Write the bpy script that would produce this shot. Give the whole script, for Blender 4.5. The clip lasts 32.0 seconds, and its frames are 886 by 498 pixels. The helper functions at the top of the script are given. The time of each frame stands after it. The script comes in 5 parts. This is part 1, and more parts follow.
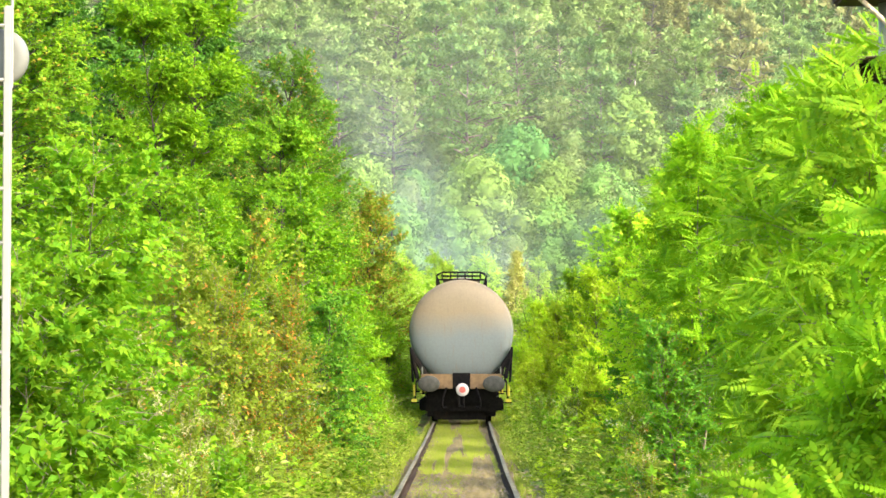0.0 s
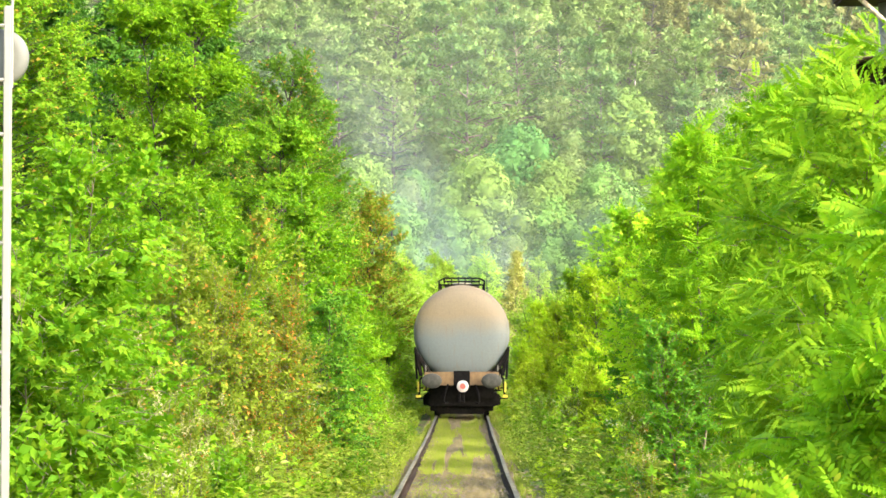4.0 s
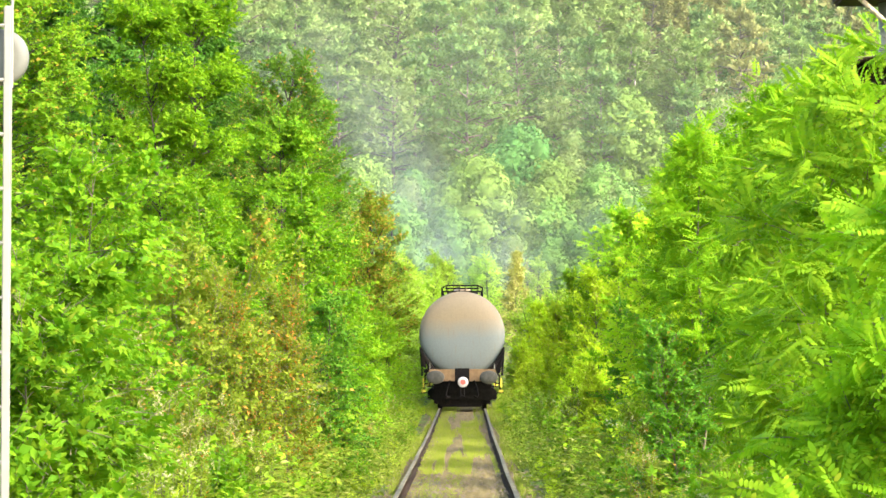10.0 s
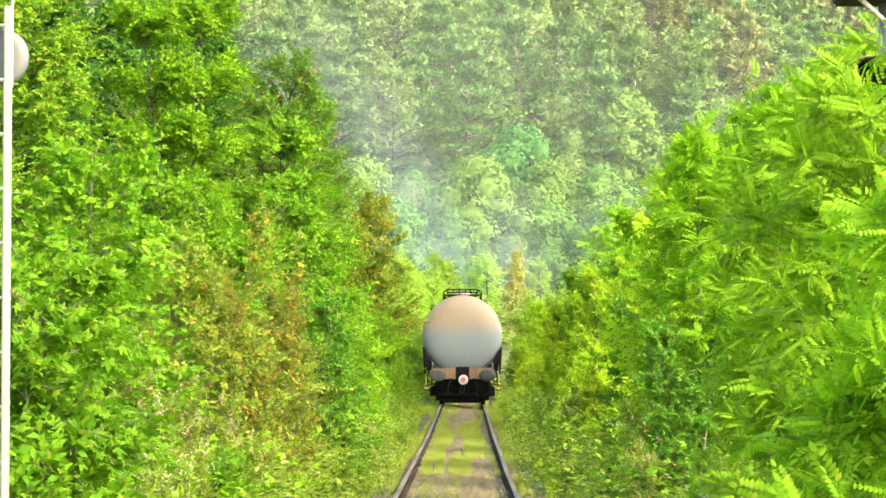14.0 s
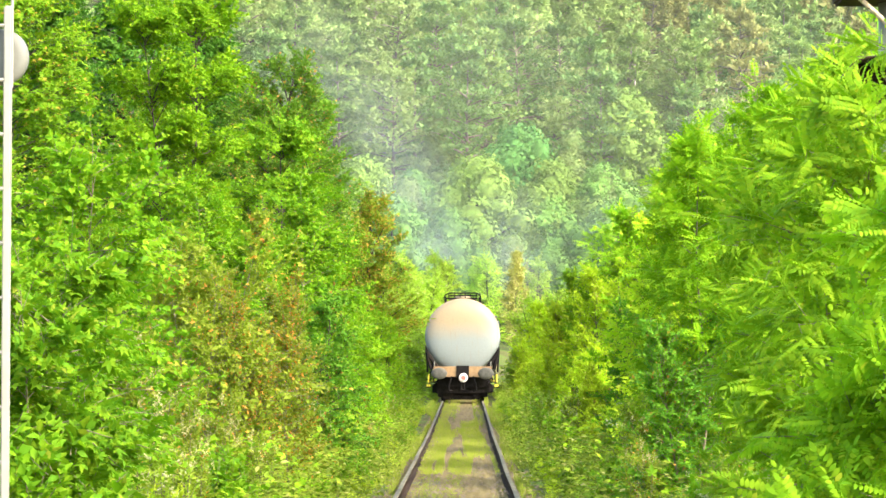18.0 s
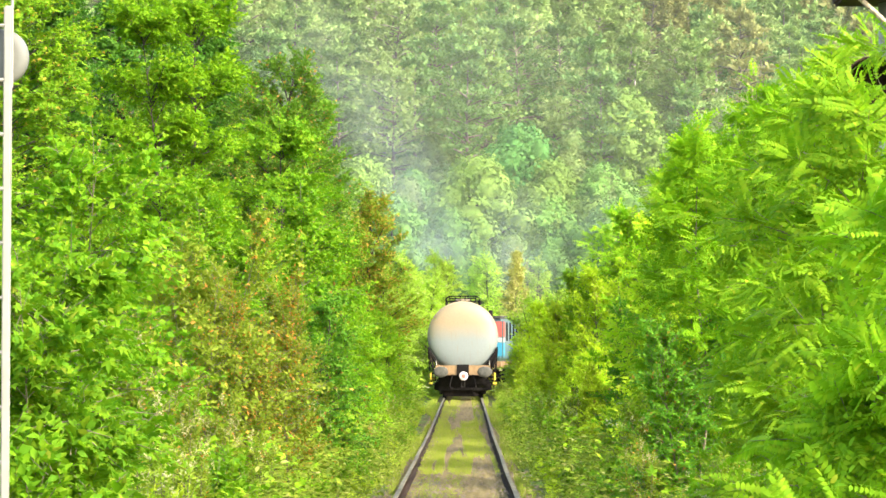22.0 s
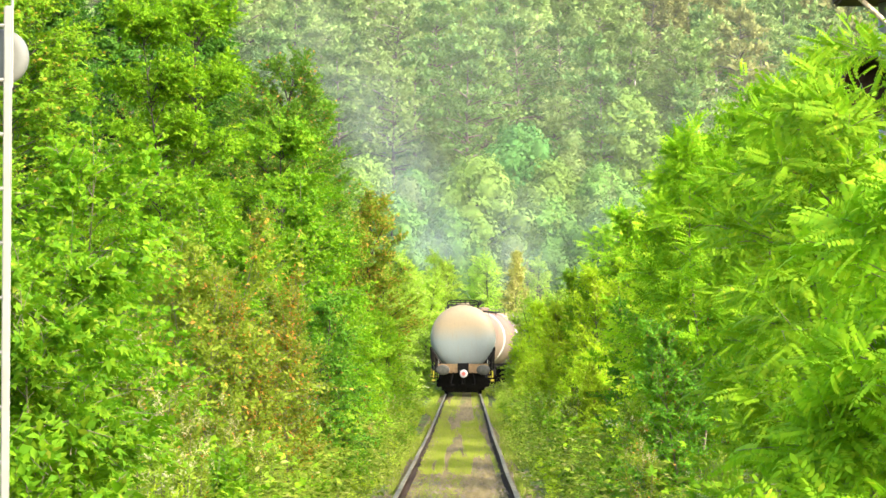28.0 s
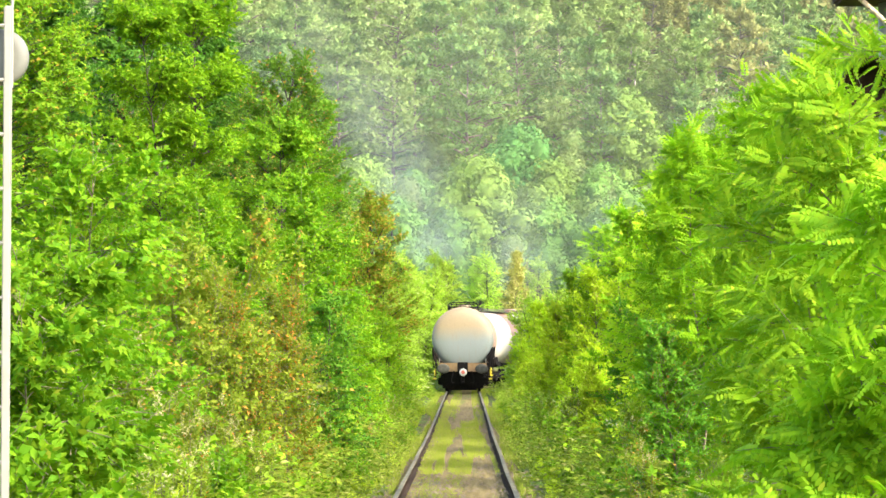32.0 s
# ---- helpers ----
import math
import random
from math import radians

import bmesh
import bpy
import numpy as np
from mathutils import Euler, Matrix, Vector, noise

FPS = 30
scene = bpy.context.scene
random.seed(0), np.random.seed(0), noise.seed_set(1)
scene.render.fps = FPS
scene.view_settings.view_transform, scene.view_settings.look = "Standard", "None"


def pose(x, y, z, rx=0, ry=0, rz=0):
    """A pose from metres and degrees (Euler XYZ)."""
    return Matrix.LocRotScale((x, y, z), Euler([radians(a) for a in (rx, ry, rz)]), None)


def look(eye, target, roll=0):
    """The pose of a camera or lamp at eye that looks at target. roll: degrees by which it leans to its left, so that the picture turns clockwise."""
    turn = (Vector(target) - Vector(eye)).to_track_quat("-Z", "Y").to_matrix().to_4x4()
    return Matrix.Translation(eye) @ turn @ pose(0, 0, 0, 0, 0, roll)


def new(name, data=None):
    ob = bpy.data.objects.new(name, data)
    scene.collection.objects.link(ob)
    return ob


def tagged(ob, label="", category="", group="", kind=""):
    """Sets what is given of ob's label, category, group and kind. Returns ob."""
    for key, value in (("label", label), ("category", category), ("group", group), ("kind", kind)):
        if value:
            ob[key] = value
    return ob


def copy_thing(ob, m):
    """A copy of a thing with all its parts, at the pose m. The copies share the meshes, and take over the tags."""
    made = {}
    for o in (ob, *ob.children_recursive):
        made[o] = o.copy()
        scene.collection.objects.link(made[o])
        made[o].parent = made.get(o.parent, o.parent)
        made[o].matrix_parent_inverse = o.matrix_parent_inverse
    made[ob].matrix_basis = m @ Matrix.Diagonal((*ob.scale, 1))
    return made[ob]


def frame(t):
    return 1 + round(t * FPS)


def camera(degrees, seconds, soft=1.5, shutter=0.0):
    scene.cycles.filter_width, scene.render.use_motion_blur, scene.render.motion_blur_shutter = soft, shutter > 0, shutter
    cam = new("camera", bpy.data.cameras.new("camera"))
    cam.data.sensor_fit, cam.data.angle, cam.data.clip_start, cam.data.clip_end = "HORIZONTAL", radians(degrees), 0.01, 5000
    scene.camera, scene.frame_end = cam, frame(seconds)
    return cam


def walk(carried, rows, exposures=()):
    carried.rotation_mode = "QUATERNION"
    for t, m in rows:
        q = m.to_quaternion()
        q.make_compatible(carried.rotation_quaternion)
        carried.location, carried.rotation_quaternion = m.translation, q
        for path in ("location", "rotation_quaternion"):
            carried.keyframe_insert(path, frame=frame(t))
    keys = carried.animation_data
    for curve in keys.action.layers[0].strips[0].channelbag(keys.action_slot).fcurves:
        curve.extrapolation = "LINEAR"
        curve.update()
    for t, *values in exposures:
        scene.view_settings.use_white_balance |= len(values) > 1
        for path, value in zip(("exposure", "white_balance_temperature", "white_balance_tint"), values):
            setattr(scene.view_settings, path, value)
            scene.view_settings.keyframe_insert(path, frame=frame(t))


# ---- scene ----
cam = camera(21.0, 32.0, soft=1.55)
EYE = (0.0, 0.0, 2.05)
walk(cam, [(0.0, look(EYE, (-0.953, 100.0, 6.15))), (32.0, look(EYE, (-0.953, 100.0, 6.15)))],
     exposures=[(0.0, 2.46, 6600, 10), (18.0, 2.46, 6600, 10), (23.0, 2.40, 6600, 10), (32.0, 2.40, 6600, 10)])

# ---- daylight: hazy sun from behind and to the right of the track ----
SUN = Vector((0.60, -0.56, 0.56)).normalized()
world = bpy.data.worlds.new("sky")
scene.world = world
world.use_nodes = True
wn = world.node_tree
sky = wn.nodes.new("ShaderNodeTexSky")
sky.sky_type = 'NISHITA'
sky.sun_disc = False
sky.sun_elevation = math.asin(SUN.z)
sky.sun_rotation = math.atan2(SUN.x, SUN.y)
sky.air_density = 1.0
sky.dust_density = 4.0
wn.links.new(sky.outputs[0], wn.nodes["Background"].inputs[0])
wn.nodes["Background"].inputs[1].default_value = 0.15
sun = new("sun", bpy.data.lights.new("sun", 'SUN'))
sun.data.energy = 1.22
sun.data.angle = radians(4)
sun.data.color = (1.0, 0.94, 0.82)
sun.matrix_world = look((0, 0, 0), -SUN)


# ---- materials ----
def material(name):
    m = bpy.data.materials.new(name)
    m.use_nodes = True
    return m, m.node_tree.nodes, m.node_tree.links, m.node_tree.nodes["Principled BSDF"]


def ramp(nodes, links, source, stops):
    r = nodes.new("ShaderNodeValToRGB")
    while len(r.color_ramp.elements) < len(stops):
        r.color_ramp.elements.new(0.5)
    for e, (p, c) in zip(r.color_ramp.elements, stops):
        e.position = p
        e.color = (*c, 1.0) if len(c) == 3 else c
    links.new(source, r.inputs[0])
    return r.outputs[0]


def noise_tex(nodes, links, scale, detail=4.0, rough=0.6, stretch=None):
    tc = nodes.new("ShaderNodeTexCoord")
    n = nodes.new("ShaderNodeTexNoise")
    n.inputs["Scale"].default_value = scale
    n.inputs["Detail"].default_value = detail
    n.inputs["Roughness"].default_value = rough
    if stretch:
        mp = nodes.new("ShaderNodeMapping")
        mp.inputs["Scale"].default_value = stretch
        links.new(tc.outputs["Object"], mp.inputs[0])
        links.new(mp.outputs[0], n.inputs["Vector"])
    else:
        links.new(tc.outputs["Object"], n.inputs["Vector"])
    return n.outputs[0]


def mix_colour(nodes, links, fac, a, b, how='MIX'):
    x = nodes.new("ShaderNodeMix")
    x.data_type = 'RGBA'
    x.blend_type = how
    if isinstance(fac, float):
        x.inputs[0].default_value = fac
    else:
        links.new(fac, x.inputs[0])
    for s, v in ((6, a), (7, b)):
        if isinstance(v, tuple):
            x.inputs[s].default_value = (*v, 1.0)
        else:
            links.new(v, x.inputs[s])
    return x.outputs[2]


def surface(name, dark, light, scale=6.0, rough=0.7, metal=0.0, bump=0.3, stain=None, stain_scale=1.3, stain_at=0.58, depth=0.01, stretch=None):
    """Two colours mixed by fine grain, a stain of a third colour by coarse noise, and a bump."""
    m, n, l, p = material(name)
    fine = noise_tex(n, l, scale, 6.0, 0.65, stretch)
    col = ramp(n, l, fine, [(0.3, dark), (0.7, light)])
    if stain:
        coarse = noise_tex(n, l, stain_scale, 5.0, 0.6, stretch)
        f = ramp(n, l, coarse, [(stain_at - 0.06, (0, 0, 0)), (stain_at + 0.1, (1, 1, 1))])
        col = mix_colour(n, l, f, col, stain)
    l.new(col, p.inputs["Base Color"])
    p.inputs["Roughness"].default_value = rough
    p.inputs["Metallic"].default_value = metal
    b = n.new("ShaderNodeBump")
    b.inputs["Strength"].default_value = bump
    b.inputs["Distance"].default_value = depth
    l.new(fine, b.inputs["Height"])
    l.new(b.outputs[0], p.inputs["Normal"])
    return m


def leafage(name, dark, mid, light, odd=None, odd_share=0.06, through_light=0.46, gloss=0.6, patch=0.9):
    """Leaves: colour differs from leaf to leaf and from spray to spray; light shines through."""
    m, n, l, p = material(name)
    dark, mid, light = [(c[0] * 1.03 * k, c[1] * 0.99 * k, c[2] * 0.76 * k) for c, k in ((dark, 1.5), (mid, 1.08), (light, 0.74))]
    geo = n.new("ShaderNodeNewGeometry")
    rnd = geo.outputs["Random Per Island"]
    stops = [(0.0, dark), (0.5, mid), (1.0 - odd_share if odd else 1.0, light)]
    if odd:
        stops.append((1.0 - odd_share * 0.6, odd))
    col = ramp(n, l, rnd, stops)
    coarse = noise_tex(n, l, patch, 3.0, 0.6)
    f = ramp(n, l, coarse, [(0.38, (0, 0, 0)), (0.62, (1, 1, 1))])
    hs = n.new("ShaderNodeHueSaturation")
    hs.inputs["Value"].default_value = 1.15
    hs.inputs["Saturation"].default_value = 1.0
    hs.inputs["Hue"].default_value = 0.495
    l.new(col, hs.inputs["Color"])
    col = mix_colour(n, l, f, col, hs.outputs[0])
    info = n.new("ShaderNodeObjectInfo")
    whole = n.new("ShaderNodeMapRange")
    l.new(info.outputs["Random"], whole.inputs[0])
    whole.inputs[3].default_value, whole.inputs[4].default_value = 0.82, 1.16
    tone = n.new("ShaderNodeHueSaturation")
    l.new(whole.outputs[0], tone.inputs["Value"])
    l.new(col, tone.inputs["Color"])
    col = tone.outputs[0]
    l.new(col, p.inputs["Base Color"])
    p.inputs["Roughness"].default_value = gloss
    p.inputs["Specular IOR Level"].default_value = 0.06
    tr = n.new("ShaderNodeBsdfTranslucent")
    warm = mix_colour(n, l, 1.0, col, (1.0, 1.2, 0.5), 'MULTIPLY')
    l.new(warm, tr.inputs["Color"])
    mx = n.new("ShaderNodeMixShader")
    mx.inputs[0].default_value = through_light
    l.new(p.outputs[0], mx.inputs[1])
    l.new(tr.outputs[0], mx.inputs[2])
    l.new(mx.outputs[0], n["Material Output"].inputs[0])
    return m


LEAF = {
    "locust": leafage("locust_leaves", (0.082, 0.190, 0.011), (0.160, 0.330, 0.014), (0.262, 0.465, 0.021), (0.34, 0.40, 0.03), 0.015),
    "young": leafage("young_leaves", (0.090, 0.200, 0.012), (0.178, 0.345, 0.016), (0.290, 0.475, 0.028), (0.36, 0.42, 0.03), 0.015),
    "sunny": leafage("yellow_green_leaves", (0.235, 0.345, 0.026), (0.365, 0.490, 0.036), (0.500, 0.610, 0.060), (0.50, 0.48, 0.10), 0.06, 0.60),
    "fresh": leafage("fresh_leaves", (0.105, 0.235, 0.015), (0.205, 0.390, 0.020), (0.310, 0.505, 0.031), (0.34, 0.40, 0.03), 0.04),
    "weed": leafage("weed_leaves", (0.075, 0.120, 0.016), (0.130, 0.185, 0.024), (0.205, 0.255, 0.040), (0.36, 0.36, 0.12), 0.05),
    "deep": leafage("deep_green_leaves", (0.034, 0.105, 0.020), (0.072, 0.190, 0.030), (0.125, 0.290, 0.042), (0.20, 0.20, 0.03), 0.03),
    "maple": leafage("maple_leaves", (0.076, 0.186, 0.014), (0.166, 0.318, 0.017), (0.255, 0.412, 0.022), (0.30, 0.36, 0.04), 0.06),
    "dark": leafage("dark_leaves", (0.042, 0.127, 0.017), (0.093, 0.236, 0.024), (0.169, 0.355, 0.034), (0.26, 0.16, 0.03), 0.05),
    "leafy": leafage("fresh_green_leaves", (0.060, 0.160, 0.012), (0.132, 0.282, 0.015), (0.225, 0.400, 0.020), (0.32, 0.38, 0.04), 0.03),
    "gold": leafage("yellowing_green_leaves", (0.072, 0.170, 0.014), (0.148, 0.285, 0.018), (0.235, 0.380, 0.026), (0.42, 0.28, 0.05), 0.04),
    "verge": leafage("verge_leaves", (0.115, 0.195, 0.024), (0.205, 0.305, 0.036), (0.310, 0.410, 0.058), (0.40, 0.40, 0.10), 0.05),
    "orange": leafage("reddening_leaves", (0.12, 0.16, 0.022), (0.21, 0.25, 0.032), (0.30, 0.29, 0.045), (0.55, 0.22, 0.04), 0.14),
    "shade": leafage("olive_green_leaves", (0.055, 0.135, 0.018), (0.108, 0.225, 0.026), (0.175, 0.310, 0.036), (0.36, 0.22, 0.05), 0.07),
    "olive": leafage("olive_leaves", (0.102, 0.155, 0.020), (0.172, 0.236, 0.030), (0.256, 0.320, 0.052), (0.50, 0.24, 0.05), 0.05, 0.5),
    "brown": leafage("browning_leaves", (0.10, 0.17, 0.02), (0.20, 0.28, 0.03), (0.30, 0.34, 0.045), (0.44, 0.26, 0.05), 0.22),
    "sallow": leafage("sallow_leaves", (0.210, 0.330, 0.055), (0.310, 0.450, 0.080), (0.410, 0.530, 0.110), (0.38, 0.40, 0.22), 0.10, 0.6),
    "grass": leafage("grass_blades", (0.150, 0.205, 0.036), (0.255, 0.315, 0.056), (0.370, 0.410, 0.095), (0.40, 0.36, 0.14), 0.12),
    "tan": leafage("dry_tan_leaves", (0.27, 0.29, 0.10), (0.38, 0.39, 0.16), (0.47, 0.47, 0.24), (0.46, 0.38, 0.18), 0.10, 0.4),
    "plume": leafage("cream_seed_plumes", (0.22, 0.22, 0.12), (0.31, 0.30, 0.18), (0.41, 0.40, 0.27), None, 0.0, 0.3, 0.9),
    "blossom": leafage("white_blossom", (0.30, 0.34, 0.18), (0.42, 0.44, 0.30), (0.55, 0.55, 0.42), None, 0.0, 0.25, 0.8),
}


def clump_leafage(name, dark, mid, light, dead=None):
    """Distant foliage: leaf-sized grain and relief on each clump, tone from clump to clump and tree to tree."""
    m, n, l, p = material(name)
    dark, mid, light = [(c[0] * 0.86 * k, c[1] * 0.83 * k, c[2] * 0.78 * k) for c, k in ((dark, 1.6), (mid, 1.05), (light, 0.74))]
    grain = noise_tex(n, l, 1.6, 4.0, 0.65)
    stops = [(0.30, dark), (0.5, mid), (0.68, light)]
    if dead:
        stops.append((0.78, dead))
    col = ramp(n, l, grain, stops)
    geo = n.new("ShaderNodeNewGeometry")
    info = n.new("ShaderNodeObjectInfo")
    add = n.new("ShaderNodeMath")
    add.operation = 'MULTIPLY_ADD'
    l.new(geo.outputs["Random Per Island"], add.inputs[0])
    add.inputs[1].default_value = 0.5
    l.new(info.outputs["Random"], add.inputs[2])
    rng_ = n.new("ShaderNodeMapRange")
    l.new(add.outputs[0], rng_.inputs[0])
    rng_.inputs[2].default_value = 1.5
    rng_.inputs[3].default_value, rng_.inputs[4].default_value = 0.72, 1.32
    tone = n.new("ShaderNodeHueSaturation")
    l.new(rng_.outputs[0], tone.inputs["Value"])
    l.new(col, tone.inputs["Color"])
    l.new(tone.outputs[0], p.inputs["Base Color"])
    p.inputs["Roughness"].default_value = 0.75
    p.inputs["Specular IOR Level"].default_value = 0.1
    tr = n.new("ShaderNodeBsdfTranslucent")
    l.new(tone.outputs[0], tr.inputs["Color"])
    mx = n.new("ShaderNodeMixShader")
    mx.inputs[0].default_value = 0.2
    l.new(p.outputs[0], mx.inputs[1])
    l.new(tr.outputs[0], mx.inputs[2])
    l.new(mx.outputs[0], n["Material Output"].inputs[0])
    return m


CLUMP = {
    "far": clump_leafage("clumps_green", (0.060, 0.140, 0.028), (0.120, 0.255, 0.048), (0.180, 0.340, 0.066)),
    "lime": clump_leafage("clumps_yellow_green", (0.080, 0.150, 0.028), (0.150, 0.258, 0.048), (0.215, 0.340, 0.070)),
    "bluegreen": clump_leafage("clumps_bluish", (0.044, 0.140, 0.034), (0.095, 0.262, 0.060), (0.145, 0.350, 0.080)),
    "sallow": clump_leafage("clumps_pale", (0.096, 0.160, 0.045), (0.172, 0.260, 0.078), (0.240, 0.335, 0.112)),
    "pine": clump_leafage("clumps_pine", (0.105, 0.190, 0.052), (0.225, 0.365, 0.098), (0.350, 0.505, 0.155), (0.420, 0.430, 0.190)),
    "far_pine": clump_leafage("clumps_dark_pine", (0.070, 0.145, 0.046), (0.150, 0.275, 0.082), (0.240, 0.385, 0.120)),
    "grey_pine": clump_leafage("clumps_grey_pine", (0.140, 0.225, 0.074), (0.285, 0.410, 0.132), (0.410, 0.545, 0.195), (0.460, 0.470, 0.240)),
    "rust": clump_leafage("clumps_yellowing", (0.120, 0.145, 0.050), (0.270, 0.290, 0.100), (0.400, 0.410, 0.160), (0.440, 0.340, 0.170)),
}
BARK = surface("bark", (0.025, 0.018, 0.012), (0.07, 0.05, 0.035), 18.0, 0.9, 0, 0.6, (0.04, 0.05, 0.02), 3.0, 0.6, 0.02, (1, 1, 0.25))
TWIG = surface("pale_twigs", (0.10, 0.09, 0.05), (0.20, 0.17, 0.10), 18.0, 0.9, 0, 0.4, (0.10, 0.12, 0.05), 3.0, 0.6)
PINE_BARK = surface("pine_bark", (0.07, 0.055, 0.04), (0.20, 0.165, 0.13), 9.0, 0.9, 0, 0.6, (0.36, 0.34, 0.29), 0.9, 0.6, 0.03, (1, 1, 0.3))
PALE_BARK = surface("pale_pine_bark", (0.20, 0.17, 0.13), (0.42, 0.38, 0.31), 9.0, 0.9, 0, 0.5, (0.12, 0.10, 0.07), 0.9, 0.62, 0.03, (1, 1, 0.3))
SOIL = surface("verge_soil", (0.05, 0.06, 0.02), (0.13, 0.12, 0.05), 3.0, 0.95, 0, 0.8, (0.10, 0.16, 0.03), 0.35, 0.5, 0.05)
BALLAST = surface("dusty_track_bed", (0.105, 0.080, 0.033), (0.235, 0.186, 0.082), 14.0, 0.95, 0, 0.9, (0.11, 0.13, 0.035), 2.4, 0.60, 0.02, (1.0, 0.03, 1.0))
for earth in (SOIL, BALLAST):
    earth.node_tree.nodes["Principled BSDF"].inputs["Specular IOR Level"].default_value = 0.05
STONE = surface("pebble", (0.10, 0.075, 0.042), (0.24, 0.18, 0.10), 3.0, 0.9, 0, 0.3, (0.12, 0.13, 0.06), 0.9, 0.6)
RAIL_TOP = surface("worn_rail_head", (0.115, 0.105, 0.068), (0.215, 0.20, 0.14), 5.0, 0.8, 0.0, 0.1, (0.06, 0.045, 0.03), 0.3, 0.62)
RAIL_TOP.node_tree.nodes["Principled BSDF"].inputs["Specular IOR Level"].default_value = 0.1
RAIL_SIDE = surface("rusty_rail", (0.02, 0.014, 0.01), (0.06, 0.036, 0.024), 20.0, 0.85, 0.2, 0.4)
WHITE = surface("weathered_white_paint", (0.20, 0.198, 0.165), (0.25, 0.245, 0.21), 8.0, 0.55, 0, 0.15, (0.21, 0.19, 0.15), 3.0, 0.68)
PLATE = surface("dull_white_plate", (0.092, 0.097, 0.082), (0.122, 0.126, 0.108), 7.0, 0.6, 0, 0.15, (0.11, 0.10, 0.08), 4.0, 0.64)
CONCRETE = surface("mast_concrete", (0.32, 0.27, 0.19), (0.48, 0.41, 0.30), 14.0, 0.85, 0, 0.35, (0.26, 0.21, 0.16), 2.0, 0.6)
HOOD = surface("brown_hood_paint", (0.024, 0.015, 0.011), (0.055, 0.034, 0.025), 10.0, 0.8, 0.0, 0.2, (0.07, 0.035, 0.022), 3.0, 0.6)
# sooty black, set darker to carry the deep shade under the wagons
BLACK = surface("sooty_steel", (0.006, 0.006, 0.006), (0.016, 0.014, 0.013), 12.0, 0.85, 0.0, 0.3, (0.026, 0.019, 0.014), 2.0, 0.64)
BLACK.node_tree.nodes["Principled BSDF"].inputs["Specular IOR Level"].default_value = 0.06
STEEL = surface("dusty_buffer_steel", (0.055, 0.055, 0.048), (0.095, 0.095, 0.08), 10.0, 0.8, 0.0, 0.2)
for paint in (RAIL_SIDE, STEEL, HOOD):
    paint.node_tree.nodes["Principled BSDF"].inputs["Specular IOR Level"].default_value = 0.1
BEAM = surface("rusty_headstock", (0.17, 0.105, 0.05), (0.28, 0.185, 0.085), 7.0, 0.8, 0.1, 0.3, (0.12, 0.07, 0.04), 2.5, 0.62)
BAND = surface("white_band_paint", (0.36, 0.345, 0.325), (0.46, 0.445, 0.425), 7.0, 0.6, 0, 0.1, (0.30, 0.22, 0.17), 1.4, 0.6)
PANEL_RED = surface("red_paint", (0.33, 0.07, 0.055), (0.42, 0.10, 0.075), 6.0, 0.5, 0, 0.1, (0.25, 0.12, 0.09), 1.5, 0.65)
PANEL_BLUE = surface("bright_blue_paint", (0.03, 0.22, 0.34), (0.05, 0.29, 0.42), 6.0, 0.5, 0, 0.1)
PANEL_TEAL = surface("teal_paint", (0.065, 0.125, 0.135), (0.095, 0.16, 0.17), 6.0, 0.5, 0, 0.1, (0.16, 0.17, 0.16), 1.5, 0.62)
YELLOW = surface("yellow_paint", (0.55, 0.45, 0.03), (0.75, 0.62, 0.05), 15.0, 0.5, 0, 0.1)
MARK = surface("marker_disc", (0.50, 0.46, 0.43), (0.60, 0.57, 0.54), 20.0, 0.4, 0, 0.05)
MARK_RED = surface("marker_red", (0.50, 0.09, 0.07), (0.60, 0.15, 0.11), 20.0, 0.4, 0, 0.05)


def tank_paint(name, low, high, rust):
    """Tank shell: pale paint below, warm dust and rust above with a ragged edge."""
    m, n, l, p = material(name)
    tc = n.new("ShaderNodeTexCoord")
    sep = n.new("ShaderNodeSeparateXYZ")
    l.new(tc.outputs["Object"], sep.inputs[0])
    nz = noise_tex(n, l, 0.9, 5.0, 0.6)
    add = n.new("ShaderNodeMath")
    add.operation = 'MULTIPLY_ADD'
    l.new(nz, add.inputs[0])
    add.inputs[1].default_value = 0.7
    l.new(sep.outputs[2], add.inputs[2])
    f = ramp(n, l, add.outputs[0], [(0.0, (0, 0, 0)), (1.0, (1, 1, 1))])
    mr = n.new("ShaderNodeMapRange")
    l.new(add.outputs[0], mr.inputs[0])
    mr.inputs[1].default_value, mr.inputs[2].default_value = 2.65, 3.35
    col = mix_colour(n, l, mr.outputs[0], low, high)
    streak = noise_tex(n, l, 5.0, 5.0, 0.6, (3.0, 3.0, 0.35))
    s = ramp(n, l, streak, [(0.55, (0, 0, 0)), (0.75, (0.55, 0.55, 0.55))])
    col = mix_colour(n, l, s, col, rust)
    fine = noise_tex(n, l, 20.0, 5.0, 0.6)
    col = mix_colour(n, l, 0.25, col, ramp(n, l, fine, [(0.3, (0.3, 0.3, 0.3)), (0.7, (0.8, 0.8, 0.8))]), 'MULTIPLY')
    l.new(col, p.inputs["Base Color"])
    p.inputs["Roughness"].default_value = 0.5
    b = n.new("ShaderNodeBump")
    b.inputs["Strength"].default_value = 0.12
    b.inputs["Distance"].default_value = 0.02
    l.new(nz, b.inputs["Height"])
    l.new(b.outputs[0], p.inputs["Normal"])
    return m


